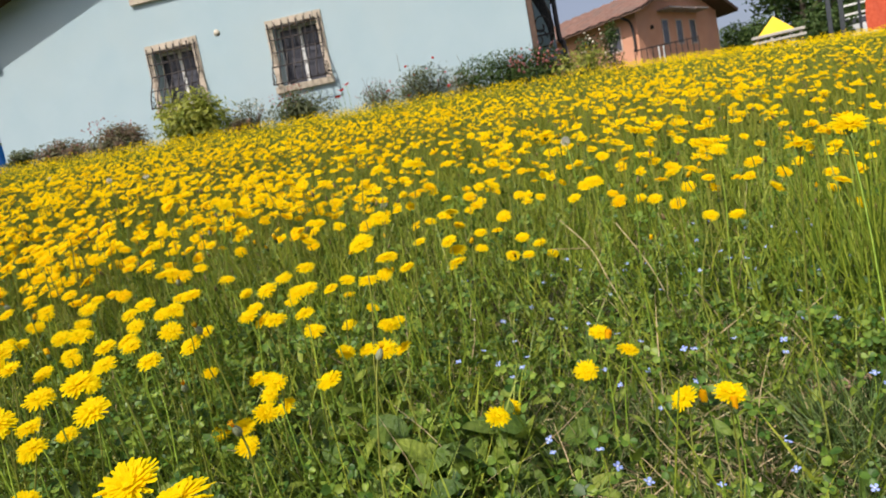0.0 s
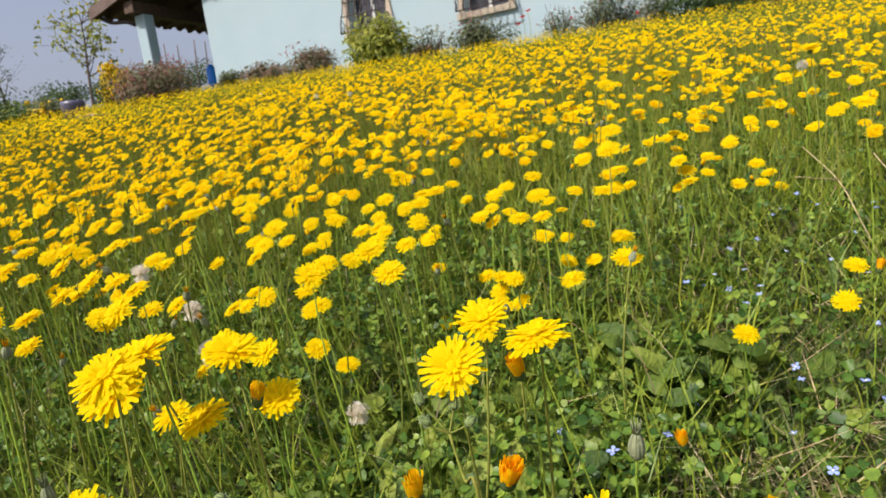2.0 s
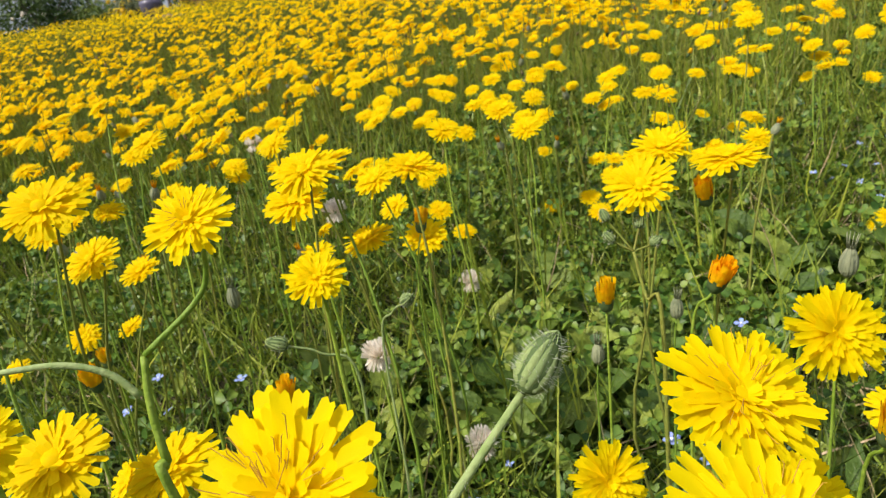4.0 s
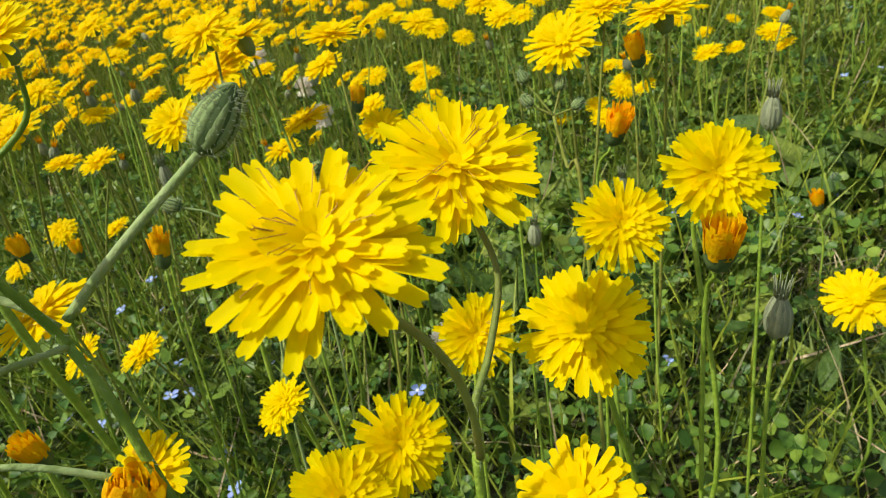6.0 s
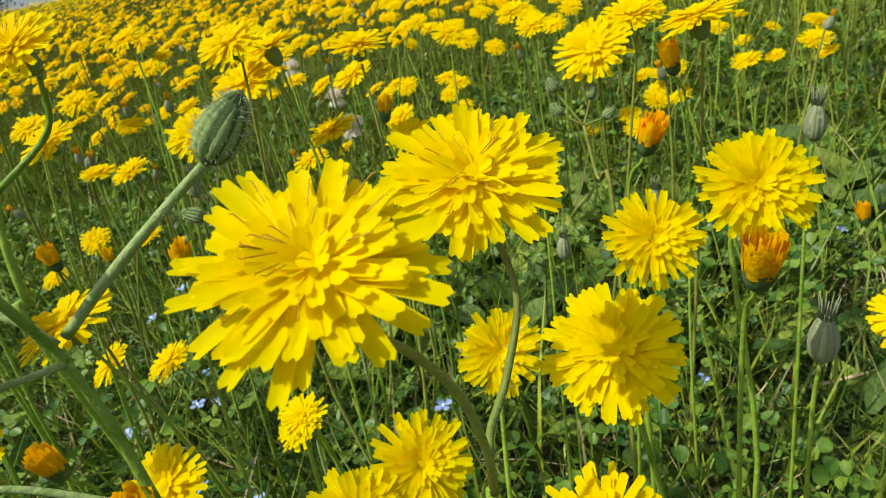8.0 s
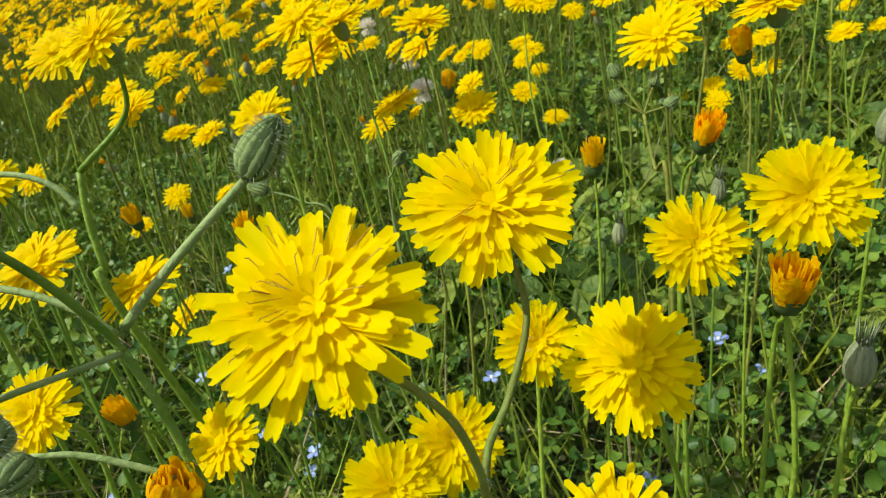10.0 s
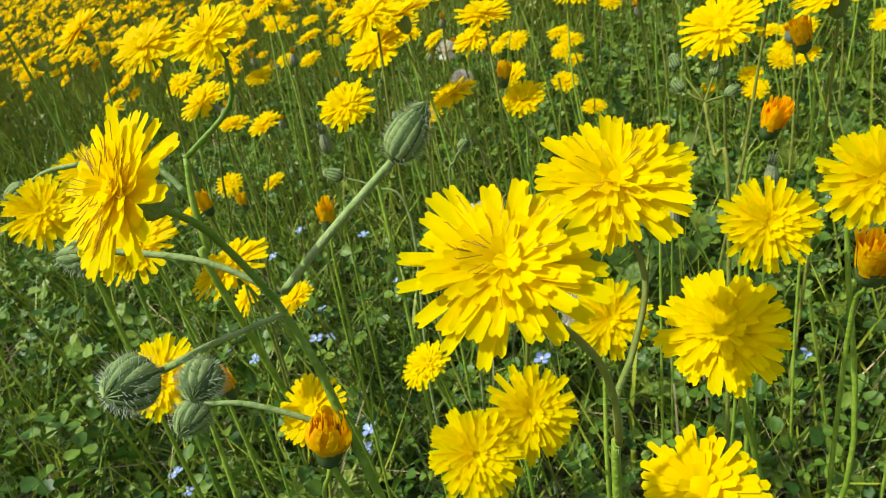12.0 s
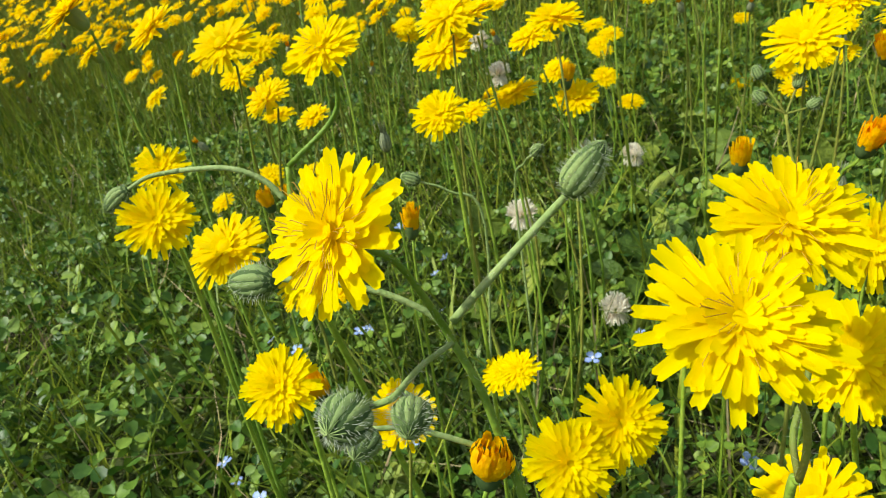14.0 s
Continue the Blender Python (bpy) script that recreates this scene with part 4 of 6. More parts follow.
BUD_RING = [(0, 0.25), (0.08, 0.62), (0.22, 0.92), (0.42, 1.0), (0.62, 0.93), (0.80, 0.72), (0.92, 0.5), (1.0, 0.2)]


def bud_girth(z):
    return float(np.interp(z, [q[0] for q in BUD_RING], [q[1] for q in BUD_RING]))


def bract_shape():
    """One narrow bract lying along a bud of girth 1 and height 1, a little proud of it."""
    verts, faces = [], []
    for i in range(9):
        z = 0.02 + 0.97 * i / 8
        q, w = bud_girth(z), 0.268 * (1 - 0.5 * (i / 8) ** 2)
        for s, out in ((-1, 0.985), (-0.5, 1.06), (0, 1.085), (0.5, 1.06), (1, 0.985)):
            a = w * s
            verts.append((q * out * math.cos(a), q * out * math.sin(a), z))
    for i in range(8):
        for k in range(4):
            a = i * 5 + k
            faces.append((a, a + 1, a + 6, a + 5))
    return verts, faces


BRACT_MESH = shape("bract", *bract_shape(), BRACT)
BRACT_DRY_MESH = shape("bract", *bract_shape(), DRY)


def bud(parent, at, n, radius, length, seed, hairs=260, origin=(0, 0, 0), dry=False, name="bud"):
    """An unopened bud: a dark core, a ring of pale bracts and stiff fine hairs."""
    rnd = random.Random(seed)
    m = facing(n, Vector(at) - Vector(origin), rnd.random() * 6)
    core = tube([(0, 0, length * z) for z, _ in BUD_RING], [radius * q for _, q in BUD_RING], 20)
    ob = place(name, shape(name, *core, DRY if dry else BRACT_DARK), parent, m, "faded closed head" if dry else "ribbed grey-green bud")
    for k in range(11):
        place("bract", BRACT_DRY_MESH if dry else BRACT_MESH, ob, Matrix.Rotation(6.2832 * k / 11 + rnd.gauss(0, 0.05), 4, "Z") @ Matrix.Diagonal((radius, radius, length * rnd.uniform(0.93, 1.05), 1)))
    if hairs:
        # the pale star in which the bracts meet
        star = []
        for k in range(13):
            a = 6.2832 * k / 13 + rnd.gauss(0, 0.06)
            pts = []
            for q, z, half in ((0.60, 0.885, 0.035), (0.40, 0.965, 0.06), (0.18, 1.02, 0.10), (0.03, 1.045, 0.3)):
                pts += [(radius * q * math.cos(a - half), radius * q * math.sin(a - half), length * z), (radius * q * 1.06 * math.cos(a), radius * q * 1.06 * math.sin(a), length * (z + 0.02)), (radius * q * math.cos(a + half), radius * q * math.sin(a + half), length * z)]
            star.append((pts, [(i * 3 + g, i * 3 + g + 1, i * 3 + g + 4, i * 3 + g + 3) for i in range(3) for g in range(2)]))
        place("tip", shape("tip", *joined(*star), BRANCH), ob, None, "pale downy tip")
    fine = []
    for _ in range(hairs):
        z, a = rnd.random() ** 0.8, rnd.random() * 6.28
        k = bud_girth(z)
        b = Vector((radius * k * 1.04 * math.cos(a), radius * k * 1.04 * math.sin(a), length * z))
        w = Vector((math.cos(a), math.sin(a), 0.5 * (z - 0.3) + rnd.gauss(0, 0.15))).normalized()
        ln = rnd.uniform(0.0006, 0.0014)
        fine.append(tube([b, b + w * ln * 0.6, b + w * ln + Vector((0, 0, rnd.gauss(0, 0.0001)))], [0.000045, 0.00003, 0.00001], 3, False))
    if fine:
        place("down", shape("down", *joined(*fine), HAIR), ob)
    return ob


def closing_head(parent, at, n, radius, length, seed, petal_mat=ORANGE, tall=1.0, name="closing_head"):
    """A withering head: a ribbed cup with a tuft of rolled orange petals."""
    r = random.Random(seed)
    cup = joined(([(x, y, z + length * 0.68) for x, y, z in involucre(radius * 2.3, length * 0.64)[0]], involucre(radius * 2.3, length * 0.64)[1]))
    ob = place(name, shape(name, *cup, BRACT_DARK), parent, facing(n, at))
    pieces = []
    for layer, count in ((1.0, 15), (0.82, 12), (0.6, 9), (0.35, 6)):
        for k in range(count):
            turn, long, waist = 6.2832 * k / count + r.gauss(0, 0.15), r.uniform(0.78, 1.2), r.uniform(0.86, 1.10)
            curl = 0.5 if r.random() < 0.12 else 0.0
            verts = []
            for i in range(6):
                t = i / 5
                swell = 0.62 + 0.75 * math.sin(math.pi * (0.12 + 0.68 * t)) if tall < 1.2 else 0.88 + 0.26 * t * t + 0.10 * math.sin(3 * t)
                q = radius * waist * layer * (swell + curl * max(0.0, t - 0.6)) * 0.92
                z = length * (0.55 + (0.62 + 0.24 * (1 - layer)) * tall * long * t)
                half = 0.36 * (1 - 0.3 * t)
                for side in (-1, 0, 1):
                    g = turn + side * half + 0.12 * math.sin(5 * t + k)
                    w = q * (1.05 if side == 0 else 0.98)
                    verts.append((w * math.cos(g), w * math.sin(g), z + (0.03 * length if side == 0 and i == 5 else 0)))
            pieces.append((verts, [(i * 3 + j, i * 3 + j + 1, i * 3 + j + 4, i * 3 + j + 3) for i in range(5) for j in range(2)]))
    place("petal_tuft", shape("petal_tuft", *joined(*pieces), petal_mat), ob, None, "rolled orange petals")
    return ob


# the plant nearest to the camera: one open head, one tall bud and a cluster of hairy buds
def near_plant():
    foot = Vector((-0.152, 0.030, float(ground_z(-0.152, 0.030))))
    p = thing("hawksbeard_plant", foot, "branched hawksbeard with an open yellow head and hairy buds", "flower")
    fork = (-0.1703, 0.0217, 0.3268)
    stalk(p, [fork, (-0.1656, 0.0220, 0.3177), (-0.1622, 0.0221, 0.3060), (-0.1595, 0.0228, 0.2938), (-0.1576, 0.0241, 0.2719), (-0.154, 0.027, 0.17), foot], 0.0007, 0.0011, hairs=160, seed=2, origin=foot)
    stalk(p, [(-0.1722, 0.0075, 0.3515), (-0.1710, 0.0121, 0.3469), (-0.1714, 0.0170, 0.3388), (-0.1709, 0.0208, 0.3301), fork], 0.00055, 0.00075, hairs=100, seed=3, name="branch", origin=foot)
    stalk(p, [(-0.1570, 0.0415, 0.3484), (-0.1608, 0.0358, 0.3434), (-0.1658, 0.0288, 0.3367), (-0.1708, 0.0232, 0.3299)], 0.0007, 0.0008, BRANCH, hairs=160, seed=4, name="branch", origin=foot)
    stalk(p, [(-0.1701, 0.0218, 0.3266), (-0.1686, 0.0119, 0.3289), (-0.1655, 0.0044, 0.3315), (-0.1640, -0.0005, 0.3325), (-0.1672, -0.0022, 0.3310), (-0.1690, -0.0027, 0.3306)], 0.0005, 0.00055, BRANCH, hairs=160, seed=5, name="branch", origin=foot)
    stalk(p, [(-0.1970, 0.0071, 0.3413), (-0.1840, 0.0158, 0.3377), (-0.1756, 0.0202, 0.3333), (-0.1715, 0.0222, 0.3291)], 0.0006, 0.0006, BRANCH, name="branch", origin=foot)
    full_head(p, Vector((-0.1741, 0.0037, 0.3550)) - foot, (-0.02, -0.84, 0.55), 0.0128, 11, 1.2, 52, 1.25, 0.68)
    bud(p, (-0.1570, 0.0415, 0.3484), (0.47, 0.42, 0.77), 0.0031, 0.0106, 21, 420, foot)
    bud(p, (-0.1690, -0.0027, 0.3306), (0.167, -0.976, 0.143), 0.0038, 0.0072, 22, 420, foot)
    stalk(p, [(-0.1627, 0.0025, 0.3304), (-0.1640, 0.0016, 0.3318)], 0.0006, 0.0007, BRANCH, hairs=40, seed=6, name="branch", origin=foot)
    bud(p, (-0.1627, 0.0025, 0.3304), (0.44, -0.86, -0.27), 0.0029, 0.0060, 23, 360, foot)
    bud(p, (-0.1800, 0.0075, 0.3140), (0.2, -0.9, -0.2), 0.0030, 0.0062, 25, 160, foot)
    stalk(p, [(-0.1800, 0.0075, 0.3140), (-0.1740, 0.0130, 0.3120), (-0.1618, 0.0222, 0.3040)], 0.0005, 0.0006, BRANCH, name="branch", origin=foot)
    bud(p, (-0.1960, 0.0070, 0.3410), (-0.92, -0.30, -0.10), 0.0030, 0.0095, 24, 200, foot)


def twin_plant():
    foot = Vector((-0.120, 0.045, float(ground_z(-0.120, 0.045))))
    p = thing("hawksbeard_plant", foot, "hawksbeard with two wide open yellow heads", "flower")
    joint = (-0.1165, 0.0359, 0.3079)
    stalk(p, [(-0.1258, 0.0247, 0.3368), (-0.1225, 0.0245, 0.3357), (-0.1187, 0.0278, 0.3313), (-0.1165, 0.0317, 0.3242), (-0.1159, 0.0345, 0.3150), joint], 0.0005, 0.0006, STEM_RED, hairs=120, seed=6, origin=foot)
    stalk(p, [(-0.1272, 0.0613, 0.3348), (-0.1232, 0.0600, 0.3305), (-0.1192, 0.0553, 0.3245), (-0.1185, 0.0472, 0.3167), (-0.1186, 0.0406, 0.3123), joint], 0.0005, 0.0006, STEM_RED, hairs=80, seed=7, name="branch", origin=foot)
    stalk(p, [joint, (-0.1178, 0.0373, 0.2989), (-0.119, 0.040, 0.22), foot], 0.00065, 0.0011, STEM, name="lower_stem", origin=foot)
    full_head(p, Vector((-0.1238, 0.0214, 0.3434)) - foot, (0.30, -0.45, 0.84), 0.0124, 12)
    full_head(p, Vector((-0.1250, 0.0580, 0.3414)) - foot, (0.36, -0.47, 0.81), 0.0132, 13)


near_plant()
twin_plant()


def single(at, n, radius, seed, label="yellow hawksbeard head on a thin stem"):
    """A flower close to the camera, with single petals."""
    at, n = Vector(at), Vector(n).normalized()
    rnd = random.Random(seed)
    fx, fy = at.x - n.x * 0.05 + rnd.gauss(0, 0.012), at.y - n.y * 0.05 + rnd.gauss(0, 0.012)
    foot = Vector((fx, fy, float(ground_z(fx, fy))))
    p = thing("hawksbeard_plant", foot, label, "flower", "yellow flowers near the camera")
    top = at - n * 0.0078
    stalk(p, [top, top - n * 0.012 - Vector((0, 0, 0.012)), foot.lerp(at, 0.5) + Vector((rnd.gauss(0, 0.006), rnd.gauss(0, 0.006), 0)), foot], 0.0006, 0.0010, origin=foot)
    full_head(p, at - foot, n, radius, seed, 1.0, 0)


NEAR = (
    ((-0.1164, 0.1378, 0.3027), (0.41, -0.76, 0.50), 0.0128), ((-0.0931, 0.1463, 0.3141), (0.37, -0.78, 0.50), 0.0146),
    ((-0.1139, 0.0828, 0.3016), (-0.02, -0.80, 0.61), 0.0132), ((-0.1549, 0.1205, 0.2743), (0.46, -0.74, 0.49), 0.0122),
    ((-0.1710, 0.0965, 0.2509), (0.60, -0.57, 0.57), 0.0148), ((-0.1796, 0.0779, 0.2461), (0.54, -0.58, 0.61), 0.0140),
    ((-0.2311, 0.0231, 0.2944), (0.36, -0.56, 0.75), 0.0108), ((-0.2177, 0.1010, 0.2505), (-0.18, -0.59, 0.79), 0.0078),
    ((-0.2020, 0.0890, 0.2655), (0.06, -0.56, 0.82), 0.0072), ((-0.2724, 0.0266, 0.3335), (0.55, -0.50, 0.67), 0.0108),
    ((-0.3478, 0.0706, 0.3265), (0.45, -0.45, 0.77), 0.0110), ((-0.2371, 0.1104, 0.3417), (0.25, -0.60, 0.76), 0.0098),
)
for k, (at, n, radius) in enumerate(NEAR):
    single(at, n, radius, 100 + k)


# ---- flowers a step away ----
def light_head(seed, rings=((32, 1.0, 1, 0.1, 0.72), (28, 0.85, 8, 0.08, 0.7), (23, 0.63, 17, 0.05, 0.68), (13, 0.38, 36, 0.03, 0.6))):
    r = random.Random(seed)
    v3 = petal_shape(seed, 3, 3)
    dome = tube([(0, 0, 0.02), (0, 0, 0.13), (0, 0, 0.17)], [0.26, 0.18, 0.03], 8)
    return joined(dome, *[moved(v3, m) for m in petal_poses(r, 1.0, rings, 1.0, 1.2)])


HEADS = [shape("flower_head", *light_head(200 + i), FLORET) for i in range(8)]
CUP = shape("involucre", *involucre(0.68, 0.62), BRACT)


def bent_stem(seed):
    r = random.Random(seed)
    a, b = r.gauss(0, 0.06), r.gauss(0, 0.06)
    line = smooth_line([(0, 0, -0.03), (a, b, 0.4), (a * 0.6 + r.gauss(0, 0.03), b * 0.6, 0.75), (0, 0, 1)], 3)
    n = len(line)
    verts, faces = [], []
    for i, p in enumerate(line):
        for k in range(5):
            q = 2 * math.pi * k / 5
            verts.append((p.x, p.y, p.z, q, 1.5 - 0.8 * i / n))
    return verts, [(i * 5 + k, i * 5 + (k + 1) % 5, (i + 1) * 5 + (k + 1) % 5, (i + 1) * 5 + k) for i in range(n - 1) for k in range(5)]


STEMS = {}


def stem_mesh(seed, height):
    """Stems by shape and height in steps of 2 cm, shared between flowers alike."""
    key = (seed, round(height / 0.02))
    if key not in STEMS:
        v, f = bent_stem(seed)
        h = key[1] * 0.02
        STEMS[key] = shape("stem", [(x * h + 0.0007 * w * math.cos(q), y * h + 0.0007 * w * math.sin(q), z * h) for x, y, z, q, w in v], f, STEM_RED if seed % 2 else STEM)
    return STEMS[key]


def meadow_flower(at, n, radius, seed):
    r = random.Random(seed)
    at, n = Vector(at), Vector(n).normalized()
    fx, fy = at.x - n.x * 0.03 + r.gauss(0, 0.012), at.y - n.y * 0.03 + r.gauss(0, 0.012)
    foot = Vector((fx, fy, float(ground_z(fx, fy))))
    p = thing("hawksbeard_plant", foot, "yellow hawksbeard flower on a thin green stem", "flower", "yellow meadow flowers")
    up = at - n * radius * 0.7 - foot
    place("stem", stem_mesh(r.randrange(6), up.length), p, up.to_track_quat("Z", "Y").to_matrix().to_4x4() @ Matrix.Diagonal((1, 1, up.length / (0.02 * round(up.length / 0.02)), 1)))
    m = facing(n, at - foot, r.random() * 6) @ Matrix.Scale(radius, 4)
    place("flower_head", r.choice(HEADS), p, m)
    place("involucre", CUP, p, m)


FLOWERS_A = (
    (-0.044, 0.254, 0.228), (-0.339, 0.107, 0.367),
    (-0.293, 0.056, 0.308), (-0.382, 0.143, 0.225), (-0.385, 0.176, 0.207), (-0.143, 0.25, 0.353),
    (-0.117, 0.232, 0.35), (-0.246, 0.21, 0.357), (-0.296, 0.271, 0.34),
    (-0.304, 0.218, 0.354), (-0.324, 0.435, 0.282),
    (-0.276, 0.287, 0.303), (-0.47, 0.226, 0.302),
    (-0.489, 0.221, 0.258), (-0.514, 0.277, 0.239), (-0.623, 0.257, 0.206),
)
FLOWERS_B = (
    (-0.513, 0.318, 0.358), (-0.536, 0.268, 0.33), (-0.562, 0.445, 0.34), (-0.481, 0.388, 0.328),
    (-0.36, 0.274, 0.364), (-0.237, 0.394, 0.349), (-0.287, 0.509, 0.355), (-0.33, 0.487, 0.343),
    (-0.342, 0.575, 0.328), (-0.121, 0.555, 0.296), (-0.071, 0.663, 0.313),
    (-0.073, 0.602, 0.302),
    (-0.421, 0.65, 0.264), (-0.734, 0.5, 0.305), (-0.563, 0.309, 0.339), (-0.72, 0.42, 0.32),
    (-0.686, 0.455, 0.379), (-0.627, 0.527, 0.37), (-0.738, 0.719, 0.355), (-0.761, 0.42, 0.366),
)
FLOWERS_C = (
    (-0.113, 0.889, 0.294), (-0.398, 0.489, 0.354), (0.114, 0.596, 0.247), (0.151, 0.682, 0.258),
    (0.154, 0.584, 0.264), (0.176, 0.518, 0.235), (0.02, 0.54, 0.24), (0.04, 0.653, 0.203),
    (-0.076, 0.816, 0.284), (-0.136, 0.745, 0.273), (-0.105, 0.706, 0.28), (-0.07, 0.754, 0.375),
    (-0.055, 0.893, 0.341), (-0.079, 0.639, 0.405), (-0.033, 0.956, 0.368), (0.01, 0.869, 0.369),
    (0.016, 0.816, 0.346), (0.121, 0.954, 0.346), (0.107, 1.195, 0.341), (0.109, 1.021, 0.312),
    (0.163, 1.072, 0.319), (-0.072, 0.801, 0.421), (-0.184, 1.201, 0.404), (-0.203, 1.11, 0.419),
)
FLOWERS_D = (
    (0.025, 1.028, 0.4), (0.241, 1.106, 0.381), (0.202, 0.801, 0.416), (0.368, 1.148, 0.356),
    (0.351, 1.024, 0.36), (0.338, 0.793, 0.348), (0.393, 0.84, 0.337), (-0.285, 0.894, 0.346),
    (-0.211, 0.679, 0.354), (-0.224, 0.891, 0.323), (-0.158, 0.714, 0.36), (-0.166, 0.892, 0.332),
    (-0.154, 0.967, 0.308), (-0.142, 0.842, 0.286), (-0.448, 1.069, 0.417), (-0.078, 0.81, 0.506),
    (-0.075, 0.969, 0.486), (0.117, 1.203, 0.426), (0.56, 0.838, 0.321), (0.508, 0.795, 0.361),
    (0.451, 0.842, 0.363), (0.3, 0.8, 0.409), (0.391, 0.96, 0.401), (-0.013, 0.726, 0.475),
)
FLOWERS_E = (
    (0.024, 1.203, 0.419), (-0.235, 0.91, 0.502), (-0.313, 0.968, 0.477), (0.303, 0.524, 0.427),
    (0.308, 0.466, 0.437), (0.343, 0.76, 0.429), (0.227, 0.691, 0.466), (0.152, 0.807, 0.483),
    (-0.429, 0.172, 0.34), (-0.492, 0.138, 0.297), (-0.359, 0.297, 0.289),
    (-0.28, 0.225, 0.32), (-0.339, 0.381, 0.299), (-0.319, 0.476, 0.252),
    (-0.357, 0.061, 0.387), (-0.464, 0.114, 0.365), (-0.377, 0.101, 0.376), (-0.275, 0.076, 0.294),
    (-0.233, 0.064, 0.254), (-0.1167, 0.0798, 0.2605), (-0.572, 0.198, 0.319), (-0.271, 0.165, 0.365),
)
FLOWERS_F = (
    (-0.317, 0.698, 0.364), (-0.362, 0.757, 0.371), (-0.4, 0.79, 0.359),
    (-0.358, 0.715, 0.354), (-0.337, 0.648, 0.35), (-0.345, 0.621, 0.351),
    (-0.424, 0.69, 0.339), (-0.476, 0.767, 0.349), (-0.394, 0.668, 0.361), (-0.442, 0.76, 0.361),
    (-0.443, 0.782, 0.376), (-0.564, 0.889, 0.367), (-0.585, 0.895, 0.384), (-0.576, 0.83, 0.384),
    (-0.511, 0.747, 0.353), (-0.417, 0.586, 0.353),
    (-0.281, 0.663, 0.33), (-0.17, 0.602, 0.351), (-0.224, 0.783, 0.359),
)
FLOWERS_G = (
    (-0.217, 0.848, 0.363), (-0.296, 0.862, 0.374), (-0.417, 0.985, 0.38), (-0.503, 1.102, 0.406),
    (-0.074, 0.756, 0.355),
    (0.1884, 0.4527, 0.2593),
)
FLOWERS_H = (
    (-0.295, 0.708, 0.377), (-0.297, 0.739, 0.28), (-0.206, 0.666, 0.278), (-0.227, 0.618, 0.247),
    (-0.282, 0.695, 0.22), (-0.266, 0.436, 0.359), (-0.405, 0.612, 0.338), (-0.297, 0.393, 0.352),
    (-0.336, 0.475, 0.309), (-0.38, 0.539, 0.308), (-0.457, 0.571, 0.303), (-0.434, 0.553, 0.302),
    (-0.43, 0.488, 0.308), (-0.48, 0.475, 0.318), (-0.534, 0.538, 0.348), (-0.481, 0.63, 0.35),
    (-0.44, 0.56, 0.345), (-0.581, 0.642, 0.356), (-0.56, 0.62, 0.372), (-0.631, 0.752, 0.386),
    (-0.549, 0.587, 0.386), (-0.707, 0.724, 0.428), (-0.486, 0.687, 0.363), (-0.505, 0.772, 0.367),
)
FLOWERS_I = (
    (-0.555, 0.764, 0.393), (-0.648, 0.885, 0.404), (-0.792, 0.983, 0.399), (-0.822, 1.055, 0.408),
    (-0.522, 0.95, 0.372), (-0.062, 0.671, 0.283),
    (-0.152, 0.648, 0.344), (-0.208, 0.675, 0.364), (-0.158, 0.661, 0.364),
    (-0.087, 0.698, 0.359), (-0.111, 0.848, 0.387), (-0.223, 1.148, 0.42),
    (-0.086, 1.043, 0.403), (-0.012, 1.091, 0.388), (0.02, 0.876, 0.355), (0.013, 0.92, 0.329),
    (0.062, 0.983, 0.362), (0.058, 0.963, 0.34), (0.124, 0.942, 0.32), (0.191, 1.123, 0.29),
)
FLOWERS_J = (
    (-0.788, 0.561, 0.348), (-0.603, 0.42, 0.374), (-0.66, 0.52, 0.37), (-0.728, 0.622, 0.388),
    (-0.498, 0.371, 0.356), (-0.517, 0.42, 0.357), (-0.533, 0.367, 0.341),
    (-0.512, 0.344, 0.325), (-0.553, 0.318, 0.317),
    (-0.553, 0.541, 0.398), (-0.666, 0.784, 0.378), (-0.64, 0.593, 0.368), (-0.562, 0.447, 0.383),
    (-0.457, 0.383, 0.362), (-0.441, 0.381, 0.354), (-0.444, 0.393, 0.362), (-0.661, 0.651, 0.418),
    (-0.595, 0.792, 0.391), (-0.464, 0.645, 0.361),
)
FLOWERS_K = (
    (-0.415, 0.534, 0.358), (-0.326, 0.493, 0.353),
    (-0.568, 0.615, 0.352), (-0.459, 0.416, 0.329), (-0.444, 0.53, 0.299), (-0.361, 0.505, 0.296),
    (-0.283, 0.648, 0.372), (-0.282, 0.629, 0.354), (-0.267, 0.662, 0.382),
    (-0.278, 0.564, 0.341), (-0.3, 0.71, 0.321), (-0.234, 0.725, 0.339),
    (-0.219, 0.728, 0.331), (-0.158, 0.702, 0.314), (-0.227, 0.688, 0.275),
    (-0.15, 0.215, 0.344),
)
FLOWERS_L = (
    (-0.469, 0.371, 0.338), (-0.365, 0.141, 0.337), (-0.422, 0.215, 0.305), (-0.688, 0.379, 0.381),
    (-0.685, 0.408, 0.388), (-0.648, 0.419, 0.394), (-0.57, 0.273, 0.358), (-0.553, 0.303, 0.347),
    (-0.497, 0.245, 0.345), (-0.569, 0.298, 0.313), (-0.40, 0.22, 0.376), (-0.513, 0.498, 0.36),
    (-0.294, 0.189, 0.348), (-0.285, 0.20, 0.361), (-0.56, 0.434, 0.369), (-0.677, 0.469, 0.366),
    (-0.6, 0.44, 0.385),
    (-0.181, 0.598, 0.291), (-0.178, 0.603, 0.265), (-0.198, 0.602, 0.262), (-0.210, 0.666, 0.262), (-0.212, 0.574, 0.242),
)


